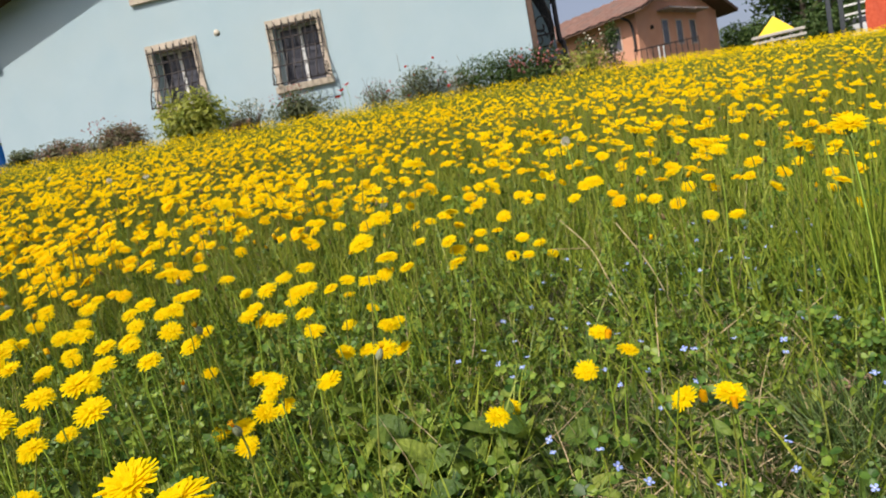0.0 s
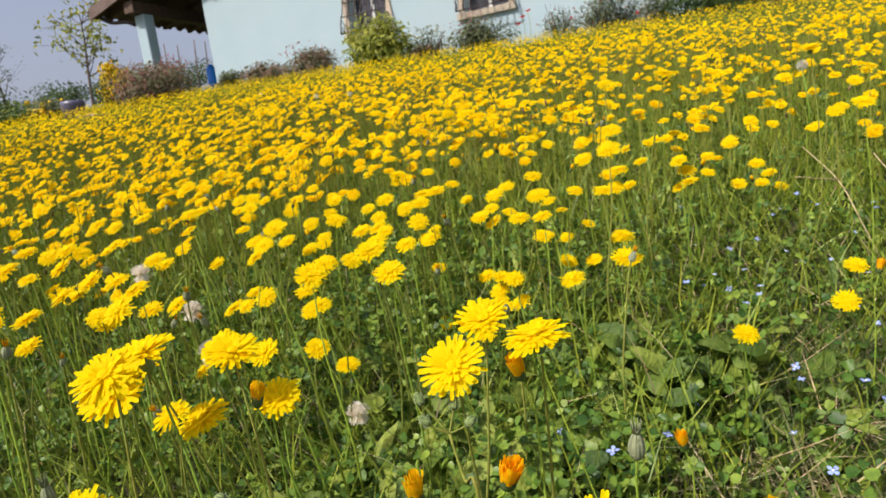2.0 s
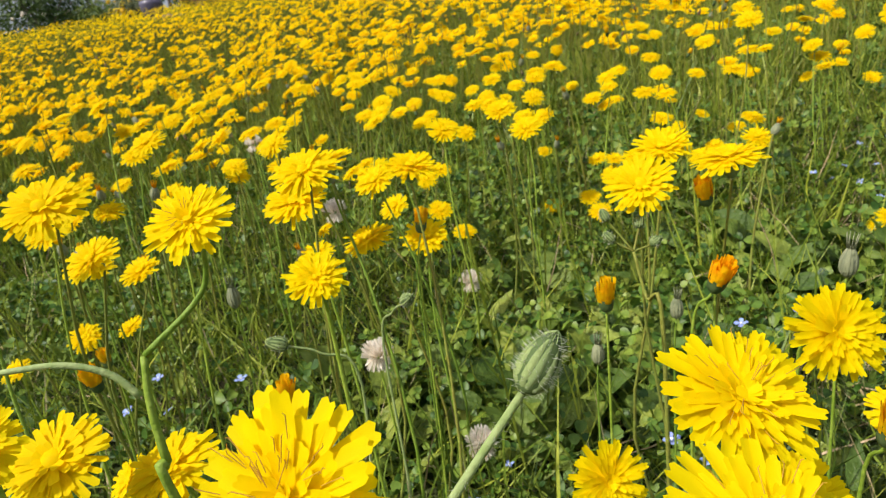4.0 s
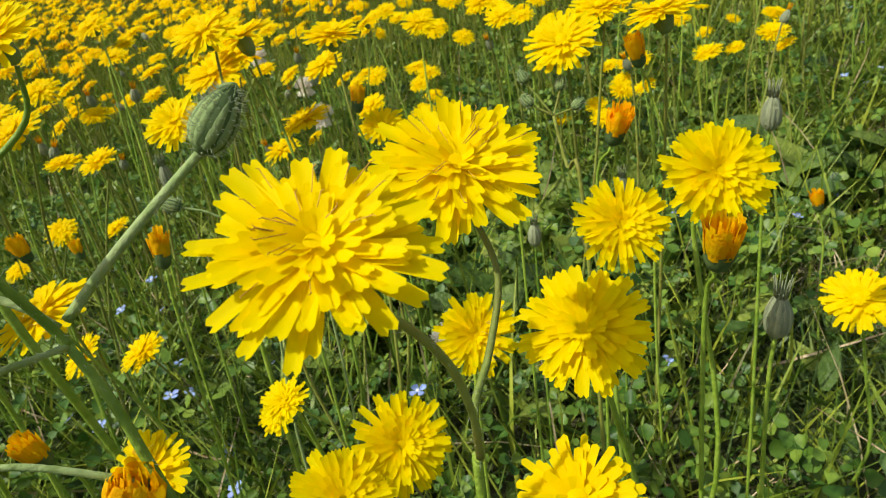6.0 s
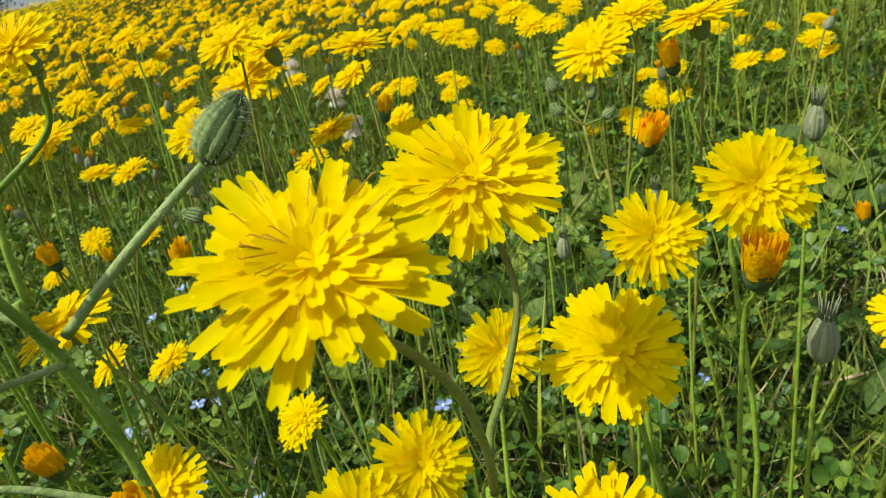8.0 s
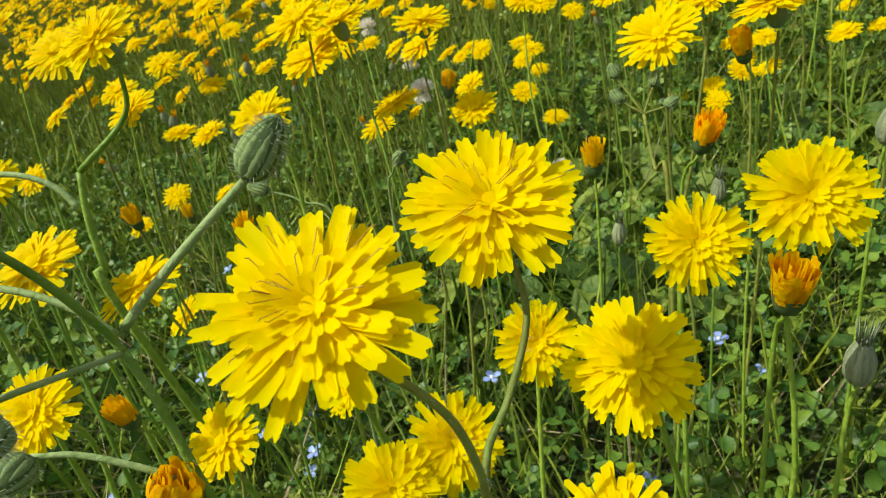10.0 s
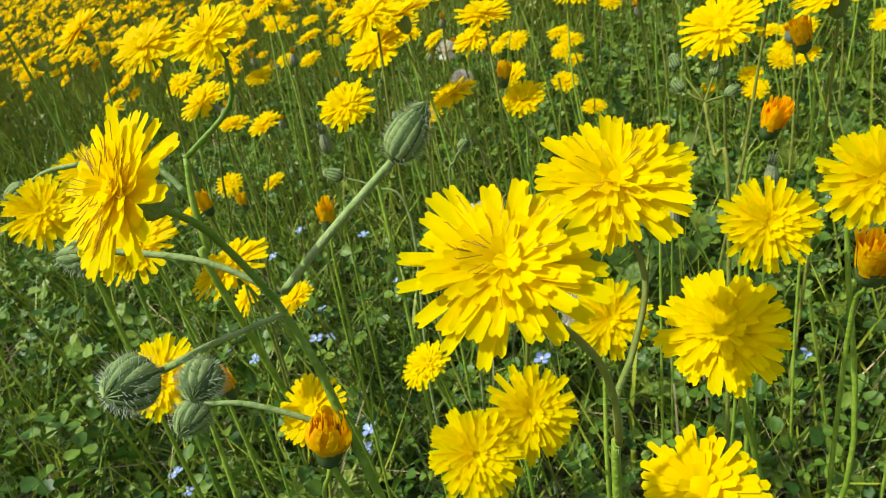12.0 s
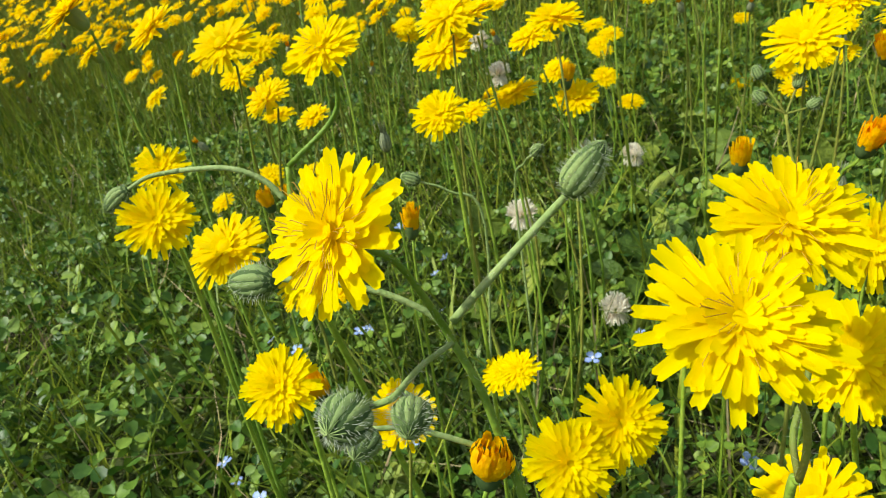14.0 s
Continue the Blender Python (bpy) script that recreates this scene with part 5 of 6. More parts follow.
def flower_normal(rng):
    """Heads look up and lean to the sun and towards the open side of the slope."""
    n = Vector((-0.03, -0.50, 0.84)) + Vector((rng.gauss(0, 0.2), rng.gauss(0, 0.15), 0))
    return n.normalized()


listed = []
for p in (p for row in (FLOWERS_A, FLOWERS_B, FLOWERS_C, FLOWERS_D, FLOWERS_E, FLOWERS_F, FLOWERS_G, FLOWERS_H, FLOWERS_I, FLOWERS_J, FLOWERS_K, FLOWERS_L) for p in row):
    # no two heads in one spot
    if all((Vector(p) - Vector(q)).length > 0.016 for q in listed):
        listed.append(p)
flower_rng = random.Random(5)
for k, at in enumerate(listed):
    near = math.hypot(at[0] + 0.1, at[1]) < 0.36
    meadow_flower(at, flower_normal(flower_rng), flower_rng.uniform(0.0100, 0.0130) + (0.0022 if near else 0), 300 + k)


# ---- the rest of the meadow ----
VIEW = np.array((-0.1, 0.0))


def clumpy(x, y):
    """Patchiness of the flowers, 0 to 1."""
    return 0.5 + 0.5 * np.sin(x * 2.3 + 1.7 * np.sin(y * 1.9)) * np.sin(y * 2.9 + 1.3 * np.sin(x * 2.1 + 1.0))


def on_open_ground(x, y):
    """Not under the house, and not in the beds along its wall."""
    u = (x + 1.24) * math.cos(radians(9)) - (y - 11.01) * math.sin(radians(9))
    v = (x + 1.24) * math.sin(radians(9)) + (y - 11.01) * math.cos(radians(9))
    beds = (u > -9.5) & (u < 4.2) & (v > -0.22)
    return ~beds


def meadow_spots(rng, density, r0, r1, patch=0.6):
    left, right = (-100, 60) if r1 < 3 else (-84, 48)
    n = int(density * 0.5 * radians(right - left) * (r1 ** 2 - r0 ** 2) * 1.3)
    a = np.radians(rng.uniform(left, right, n))
    d = np.sqrt(rng.uniform(r0 ** 2, r1 ** 2, n))
    x, y = VIEW[0] + d * np.sin(a), VIEW[1] + d * np.cos(a)
    keep = (rng.random(n) < (1 - patch + patch * clumpy(x, y))) & on_open_ground(x, y)
    return x[keep], y[keep]


def flower_spots(rng, density, r0, r1, patch=0.6):
    """Flowers stand in small bunches, as the branches of one plant."""
    px, py = meadow_spots(rng, density / 2.4, r0, r1, patch)
    count = rng.choice([1, 2, 3, 4, 5], len(px), p=[0.32, 0.27, 0.2, 0.13, 0.08])
    k = np.repeat(np.arange(len(px)), count)
    x, y = px[k] + rng.normal(size=len(k)) * 0.022, py[k] + rng.normal(size=len(k)) * 0.022
    keep = on_open_ground(x, y)
    return x[keep], y[keep]


def head_normals(rng, n):
    return np.array((-0.03, -0.48, 0.84)) + rng.normal(size=(n, 3)) * [0.22, 0.2, 0.05]


def template(piece):
    return np.array([tuple(v) for v in piece[0]]), tris_of(piece[1])


def quick_head(seed, outer=14, inner=9):
    r = random.Random(seed)
    pieces = []
    for count, ln, rise, base in ((outer, 1.0, 8, 0.0), (inner, 0.6, 32, 0.03)):
        for k in range(count):
            a = 6.2832 * (k + r.gauss(0, 0.15)) / count
            up, w, q = radians(rise + r.gauss(0, 7)), 2.7 / outer if ln == 1.0 else 1.6 / inner, ln * r.uniform(0.88, 1.05)
            ca, sa, cu, su = math.cos(a), math.sin(a), math.cos(up), math.sin(up)
            pts = [(0.05, 0, base), (q * 0.6 * cu, -w, q * 0.6 * su + base), (q * cu, -w * 0.7, q * su + base), (q * cu, w * 0.7, q * su + base), (q * 0.6 * cu, w, q * 0.6 * su + base)]
            pieces.append(([(x * ca - y * sa, x * sa + y * ca, z) for x, y, z in pts], [(0, 1, 2, 3, 4)]))
    return joined(*pieces)


def far_head(seed):
    r = random.Random(seed)
    n = 7
    rim = [((0.85 + 0.25 * r.random()) * math.cos(6.2832 * k / n), (0.85 + 0.25 * r.random()) * math.sin(6.2832 * k / n), 0.12 * r.random()) for k in range(n)]
    return [(0, 0, 0.22), *rim, (0, 0, -0.15)], [(0, 1 + k, 1 + (k + 1) % n) for k in range(n)] + [(n + 1, 1 + (k + 3) % n, 1 + k) for k in range(0, n - 1, 3)]


def thin_stem():
    return [(-1, 0, 0), (1, 0, 0), (0.7, 0, 1), (-0.7, 0, 1), (0, -1, 0), (0, 1, 0), (0, 0.7, 1), (0, -0.7, 1)], [(0, 1, 2, 3), (4, 5, 6, 7)]


def flower_layer(name, rng, x, y, heads, size, low, high, label, stems=True, thick=0.0009):
    n = len(x)
    h = rng.uniform(low, high, n) * (0.85 + 0.3 * clumpy(x * 1.7, y * 1.7))
    z = ground_z(x, y)
    nrm = head_normals(rng, n)
    at = np.stack([x, y, z + h], 1)
    scatter(name, [template(q) for q in heads], at, turns_from(nrm, rng.uniform(0, 6.28, n)), rng.uniform(0.85, 1.15, n) * size, rng.integers(0, len(heads), n), FIELD_YELLOW, label, "flowers")
    if stems:
        if n > 9000:
            # stems show only on the nearer ones
            near = np.hypot(x, y) < 7.5
            x, y, z, at = x[near], y[near], z[near], at[near]
            n = len(x)
        foot = np.stack([x + rng.normal(size=n) * 0.02, y + rng.normal(size=n) * 0.02, z - 0.01], 1)
        up = at - foot
        scatter(name + "_stems", [template(thin_stem())], foot, turns_from(up, rng.uniform(0, 6.28, n)), np.stack([np.full(n, thick), np.full(n, thick), np.linalg.norm(up, axis=1)], 1), np.zeros(n, int), STEM_RED, "thin green flower stems of the meadow", "stems")


def meadow():
    rng = np.random.default_rng(11)
    # flowers between the listed ones and arm's length behind them
    x, y = flower_spots(rng, 820, 0.40, 2.1, 0.5)
    d = np.hypot(x - VIEW[0], y - VIEW[1])
    a = np.degrees(np.arctan2(x - VIEW[0], y - VIEW[1]))
    thin = np.interp(d, [0.40, 0.7, 0.95, 1.3], [0.12, 0.22, 0.6, 1.0]) * np.interp(a, [-100, -60, -16, 5, 60], [0.75, 1.0, 0.85, 0.5, 0.48]) * np.where((d < 1.15) & (a < -56), 0.28, 1.0)
    # the turf stays bare of flowers to the right of the plants
    bare = (a > -16) & (d < 0.62 + 0.010 * (a + 16)) | (a > 5) & (d < 0.95)
    clear = np.array([min((x[i] - q[0]) ** 2 + (y[i] - q[1]) ** 2 for q in listed) > 0.028 ** 2 for i in range(len(x))])
    k = (rng.random(len(x)) < thin) & ~bare & clear
    x, y = x[k], y[k]
    near_first = np.argsort(np.hypot(x - VIEW[0], y - VIEW[1]))
    some = random.Random(9)
    for i in near_first[:40]:
        at = (x[i], y[i], float(ground_z(x[i], y[i])) + some.uniform(0.13, 0.24))
        meadow_flower(at, flower_normal(some), some.uniform(0.0098, 0.0125), 900 + int(i))
    middle = near_first[40:280]
    flower_layer("yellow_flowers", rng, x[middle], y[middle], [light_head(220 + i) for i in range(5)], 0.0120, 0.14, 0.24, "yellow hawksbeard flowers standing in bunches")
    rest = near_first[280:]
    heads = [quick_head(i, 11, 7) for i in range(6)]
    flower_layer("yellow_flowers", rng, x[rest], y[rest], heads, 0.0118, 0.14, 0.24, "yellow hawksbeard flowers filling the meadow")
    x, y = flower_spots(rng, 510, 2.1, 4.2)
    k = rng.random(len(x)) < np.interp(np.degrees(np.arctan2(x, y)), [-20, 10], [1.0, 0.68])
    x, y = x[k], y[k]
    heads = [quick_head(i, 7, 4) for i in range(6)]
    flower_layer("yellow_flowers", rng, x, y, heads, 0.0108, 0.14, 0.25, "yellow hawksbeard flowers filling the meadow")
    fars = [far_head(i) for i in range(6)]
    x, y = flower_spots(rng, 235, 4.2, 12.5, 0.55)
    k = rng.random(len(x)) < np.interp(np.degrees(np.arctan2(x, y)), [-15, 15], [1.0, 0.6])
    x, y = x[k], y[k]
    flower_layer("yellow_flowers", rng, x, y, fars, np.interp(np.hypot(x, y), [4, 12], [0.0096, 0.0078]), 0.13, 0.26, "dense yellow flowers up to the house", thick=0.0012)
    x, y = flower_spots(rng, 40, 12.5, 30, 0.5)
    k = (np.degrees(np.arctan2(x, y)) > 8) | (np.hypot(x, y) < 16)
    flower_layer("yellow_flowers", rng, x[k], y[k], fars, 0.0155, 0.13, 0.24, "far yellow flowers at the top of the slope", False)
    # heads that have closed or faded, between the open ones
    n_bud = 7
    cone = template(tube([(0, 0, 0), (0, 0, 0.35), (0, 0, 0.8), (0, 0, 1.0)], [0.12, 0.26, 0.18, 0.10], n_bud))
    brush = template(tube([(0, 0, 0.7), (0, 0, 1.0), (0, 0, 1.45)], [0.22, 0.27, 0.24], n_bud))
    for name, kind, density, r0, r1, size, look_of, what in (
            ("faded_heads", cone, 90, 1.0, 3.2, 0.0095, SPENT, "brown faded flower heads among the open ones"),
            ("orange_buds", brush, 36, 0.75, 3.2, 0.0095, ORANGE, "small orange closing heads among the flowers")):
        x, y = meadow_spots(rng, density, r0, r1, 0.6)
        n = len(x)
        h = rng.uniform(0.11, 0.23, n)
        at = np.stack([x, y, ground_z(x, y) + h], 1)
        turn = turns_from(np.array((0, -0.25, 1.0)) + rng.normal(size=(n, 3)) * [0.35, 0.35, 0.05], rng.uniform(0, 6.28, n))
        size = rng.uniform(0.8, 1.2, n) * size
        scatter(name, [kind], at, turn, size, np.zeros(n, int), look_of, what, "flowers")
        if kind is brush:
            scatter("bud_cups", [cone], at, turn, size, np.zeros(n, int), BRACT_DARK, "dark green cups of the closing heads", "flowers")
        foot = at - np.stack([rng.normal(size=n) * 0.015, rng.normal(size=n) * 0.015, h + 0.01], 1)
        up = at - foot
        scatter("bud_stems", [template(thin_stem())], foot, turns_from(up, rng.uniform(0, 6.28, n)), np.stack([np.full(n, 0.0009), np.full(n, 0.0009), np.linalg.norm(up, axis=1)], 1), np.zeros(n, int), BLADE, "thin stems of closed flower heads", "stems")


meadow()


# ---- grass and leaves ----
def blade_template(seed, segs=4):
    r = random.Random(seed)
    bend = r.uniform(0.1, 0.55)
    verts, faces = [], []
    for i in range(segs + 1):
        t = i / segs
        w = 1 - 0.9 * t ** 1.6
        x, z = bend * t * t, t * (1 - 0.18 * bend * t)
        verts += [(x, -w, z), (x, w, z)]
    for i in range(segs):
        a = i * 2
        faces.append((a, a + 1, a + 3, a + 2))
    return np.array(verts), tris_of(faces)


def grass(name, rng, x, y, length, width, segs, material, label, lean=0.35, tall=1.0):
    n = len(x)
    temps = [blade_template(i, segs) for i in range(7)]
    nrm = np.stack([rng.normal(size=n) * lean, rng.normal(size=n) * lean, np.ones(n)], 1)
    ln = rng.uniform(0.45, 1.0, n) * length * tall
    at = np.stack([x, y, ground_z(x, y) - 0.005], 1)
    size = np.stack([ln, rng.uniform(0.6, 1.2, n) * width, ln], 1)
    scatter(name, temps, at, turns_from(nrm, rng.uniform(0, 6.28, n)), size, rng.integers(0, 7, n), material, label, "grass")


def clover_template(seed):
    """Three rounded leaflets on a thin stalk, about 1 unit across."""
    r = random.Random(seed)
    pieces = []
    for k in range(3):
        a = 2.0944 * k + r.gauss(0, 0.12)
        tilt, fold, twist, size = r.uniform(-0.3, 0.55), r.uniform(0.05, 0.7), r.gauss(0, 0.25), r.uniform(0.8, 1.1)
        rim = [(0.02, 0), (0.20, -0.19), (0.40, -0.235), (0.53, -0.13), (0.51, 0), (0.53, 0.13), (0.40, 0.235), (0.20, 0.19)]
        pts = [(x * size, y * size, fold * abs(y) + twist * y - 0.25 * x * x) for x, y in rim]
        ca, sa = math.cos(a), math.sin(a)
        pieces.append(([(x * ca - y * sa, x * sa + y * ca, z + tilt * x) for x, y, z in pts], [(0, 1, 2), (0, 2, 3), (0, 3, 4), (0, 4, 5), (0, 5, 6), (0, 6, 7)]))
    v, f = joined(*pieces)
    return np.array(v), f


def herb_template(seed, broad=0.17):
    """A lance-shaped leaf with a fold and a droop."""
    r = random.Random(seed)
    verts, faces = [], []
    drop = r.uniform(0.05, 0.5)
    for i in range(6):
        t = i / 5
        w = broad * math.sin(math.pi * (0.08 + 0.92 * t) ** 0.8) + 0.01
        z = 0.5 * t - drop * t * t
        verts += [(t, -w, z + 0.05), (t, 0, z), (t, w, z + 0.05)]
    for i in range(5):
        a = i * 3
        faces += [(a, a + 1, a + 4, a + 3), (a + 1, a + 2, a + 5, a + 4)]
    return np.array(verts), tris_of(faces)


def low_growth():
    rng = np.random.default_rng(23)

    def turf(x, y):
        """The trodden, shorter patch beside the flowers."""
        return (x > -0.02 + 0.06 * np.sin(y * 13)) & (y > 0.15) & (y < 0.66 + 0.05 * np.sin(x * 11))

    def spots(density, r0, r1, patch=0.3):
        return meadow_spots(rng, density, r0, r1, patch)

    x, y = spots(8000, 0.0, 1.0, 0.5)
    keep = ~turf(x, y) | (rng.random(len(x)) < 0.7)
    x, y = x[keep], y[keep]
    grass("grass", rng, x, y, 0.12, 0.00115, 3, BLADE, "fine green grass between the flowers", 0.55, np.where(turf(x, y), 0.55, 1.0))
    x, y = spots(5000, 1.0, 2.2)
    grass("grass", rng, x, y, 0.16, 0.0017, 2, BLADE, "fine green grass between the flowers", 0.35)
    x, y = spots(1900, 2.2, 5.0)
    grass("grass", rng, x, y, 0.17, 0.003, 2, BLADE_FAR, "green meadow grass", 0.3)
    x, y = spots(440, 5.0, 13.0)
    grass("grass", rng, x, y, 0.17, 0.0075, 1, BLADE_FAR, "green meadow grass up to the house", 0.3)
    x, y = spots(55, 13.0, 34.0)
    grass("grass", rng, x, y, 0.18, 0.02, 1, BLADE_FAR, "far green grass on the slope", 0.3)
    # tufts of short dark blades on the trodden turf
    cx, cy = spots(420, 0.1, 1.3, 0.2)
    k = np.repeat(np.arange(len(cx)), 26)
    x, y = cx[k] + rng.normal(size=len(k)) * 0.014, cy[k] + rng.normal(size=len(k)) * 0.014
    keep = turf(x, y) | (rng.random(len(x)) < 0.35)
    x, y = x[keep], y[keep]
    grass("turf_grass", rng, x, y, 0.065, 0.0011, 3, TUFT, "short dark tufts of turf grass", 0.9)
    # tall grass that hides the foot of the house wall
    u, v = rng.uniform(-9.4, 4.1, 9000), rng.uniform(-2.4, -0.06, 9000)
    c9, s9 = math.cos(radians(9)), math.sin(radians(9))
    x, y = -1.24 + u * c9 + v * s9, 11.01 - u * s9 + v * c9
    grass("grass", rng, x, y, 0.30, 0.008, 1, BLADE_FAR, "taller grass along the house wall", 0.35)
    # a ring behind the camera
    a, d = rng.uniform(0, 6.28, 5000), np.sqrt(rng.uniform(0.02, 4.0, 5000))
    grass("grass", rng, VIEW[0] + d * np.cos(a), VIEW[1] + d * np.sin(a), 0.13, 0.0018, 3, BLADE, "short green grass round the camera", 0.4)
    # dry straw
    x, y = spots(900, 0.0, 1.8)
    grass("straw", rng, x, y, 0.13, 0.0009, 3, STRAW, "dry straw lying among the grass", 1.2)
    # clover
    x, y = spots(7600, 0.0, 1.15, 0.7)
    keep = ~turf(x, y) | (rng.random(len(x)) < 0.30)
    x, y = x[keep], y[keep]
    n = len(x)
    h = rng.uniform(0.008, 0.075, n) * (0.6 + 0.7 * clumpy(x * 4.3, y * 4.3))
    at = np.stack([x, y, ground_z(x, y) + h], 1)
    nrm = np.stack([rng.normal(size=n) * 0.6 - 0.1, rng.normal(size=n) * 0.6 - 0.2, np.ones(n)], 1)
    scatter("clover", [clover_template(i) for i in range(14)], at, turns_from(nrm, rng.uniform(0, 6.28, n)), rng.uniform(0.010, 0.022, n) * (0.75 + 0.45 * clumpy(x * 3.1 + 2, y * 3.1)), rng.integers(0, 14, n), CLOVER, "low carpet of green clover leaves", "clover")
    x, y = spots(1050, 1.15, 2.6, 0.6)
    n = len(x)
    at = np.stack([x, y, ground_z(x, y) + rng.uniform(0.02, 0.09, n)], 1)
    nrm = np.stack([rng.normal(size=n) * 0.4, rng.normal(size=n) * 0.4 - 0.2, np.ones(n)], 1)
    scatter("clover", [clover_template(i) for i in range(14)], at, turns_from(nrm, rng.uniform(0, 6.28, n)), rng.uniform(0.016, 0.030, n), rng.integers(0, 14, n), CLOVER, "green clover leaves in the grass", "clover")
    # lance-shaped leaves
    x, y = spots(2900, 0.05, 1.5, 0.7)
    n = len(x)
    at = np.stack([x, y, ground_z(x, y) + rng.uniform(0.0, 0.07, n) * clumpy(x * 5, y * 5)], 1)
    nrm = np.stack([rng.normal(size=n) * 0.7, rng.normal(size=n) * 0.7, np.ones(n)], 1)
    scatter("herb_leaves", [herb_template(i) for i in range(6)], at, turns_from(nrm, rng.uniform(0, 6.28, n)), rng.uniform(0.010, 0.032, n), rng.integers(0, 6, n), HERB, "lance-shaped green herb leaves near the ground", "leaves")
    # broader leaves in loose rosettes
    cx = np.array((-0.246, -0.212, -0.241, -0.184, -0.30, -0.277, -0.087, -0.131, -0.053, -0.16, 0.02, -0.34))
    cy = np.array((0.406, 0.455, 0.349, 0.387, 0.546, 0.441, 0.634, 0.745, 0.569, 0.50, 0.62, 0.36))
    k = np.repeat(np.arange(len(cx)), 46)
    x, y = cx[k] + rng.normal(size=len(k)) * 0.032, cy[k] + rng.normal(size=len(k)) * 0.032
    n = len(x)
    at = np.stack([x, y, ground_z(x, y) + rng.uniform(0.005, 0.05, n)], 1)
    nrm = np.stack([rng.normal(size=n) * 0.55, rng.normal(size=n) * 0.55 - 0.25, np.ones(n)], 1)
    scatter("herb_leaves", [herb_template(i + 20, 0.27) for i in range(6)], at, turns_from(nrm, rng.uniform(0, 6.28, n)), rng.uniform(0.020, 0.046, n), rng.integers(0, 6, n), HERB, "broad green leaves in loose rosettes", "leaves")
    # bare and branching stalks standing among the flowers
    x, y = spots(60, 0.0, 1.5, 0.4)
    n = len(x)
    ln = rng.uniform(0.10, 0.22, n)
    nrm = np.stack([rng.normal(size=n) * 0.3, rng.normal(size=n) * 0.3, np.ones(n)], 1)
    scatter("stalks", [template(thin_stem())], np.stack([x, y, ground_z(x, y)], 1), turns_from(nrm, rng.uniform(0, 6.28, n)), np.stack([np.full(n, 0.0009), np.full(n, 0.0009), ln], 1), np.zeros(n, int), BLADE, "bare green stalks among the flowers", "stems")


def meadow_behind():
    """The meadow goes on beside and behind the camera."""
    rng = np.random.default_rng(41)

    def round_spots(density, r1, start, end):
        n = int(density * 0.5 * radians(end - start) * r1 ** 2)
        a, d = np.radians(rng.uniform(start, end, n)), np.sqrt(rng.uniform(0.25, r1 ** 2, n))
        x, y = VIEW[0] + d * np.sin(a), VIEW[1] + d * np.cos(a)
        keep = (rng.random(n) < 0.5 + 0.5 * clumpy(x, y)) & ((d > 2.1) | (a > radians(60)) & (a < radians(260)))
        return x[keep], y[keep]

    fars = [far_head(i) for i in range(6)]
    x, y = round_spots(60, 7.0, 48, 276)
    flower_layer("yellow_flowers", rng, x, y, fars, 0.0125, 0.12, 0.22, "yellow flowers on the slope below the camera")
    x, y = round_spots(26, 12.0, 49, 275)
    k = np.hypot(x, y) > 2.6
    flower_layer("yellow_flowers", rng, x[k], y[k], fars, 0.0135, 0.12, 0.22, "scattered yellow flowers lower on the slope", False)
    x, y = round_spots(300, 7.0, 48, 276)
    grass("grass", rng, x, y, 0.20, 0.008, 1, BLADE_FAR, "green meadow grass below the camera", 0.6)


low_growth()
meadow_behind()


# ---- single small things ----
def bent_top_plant(name, at, n, build, label, group, material=STEM):
    at, n = Vector(at), Vector(n).normalized()
    fx, fy = at.x - n.x * 0.04, at.y - n.y * 0.04
    foot = Vector((fx, fy, float(ground_z(fx, fy))))
    p = thing(name, foot, label, "flower", group)
    stalk(p, [at, at - n * 0.02, foot.lerp(at, 0.5), foot], 0.00045, 0.0007, material, origin=foot)
    build(p, at - foot, n)
    return p


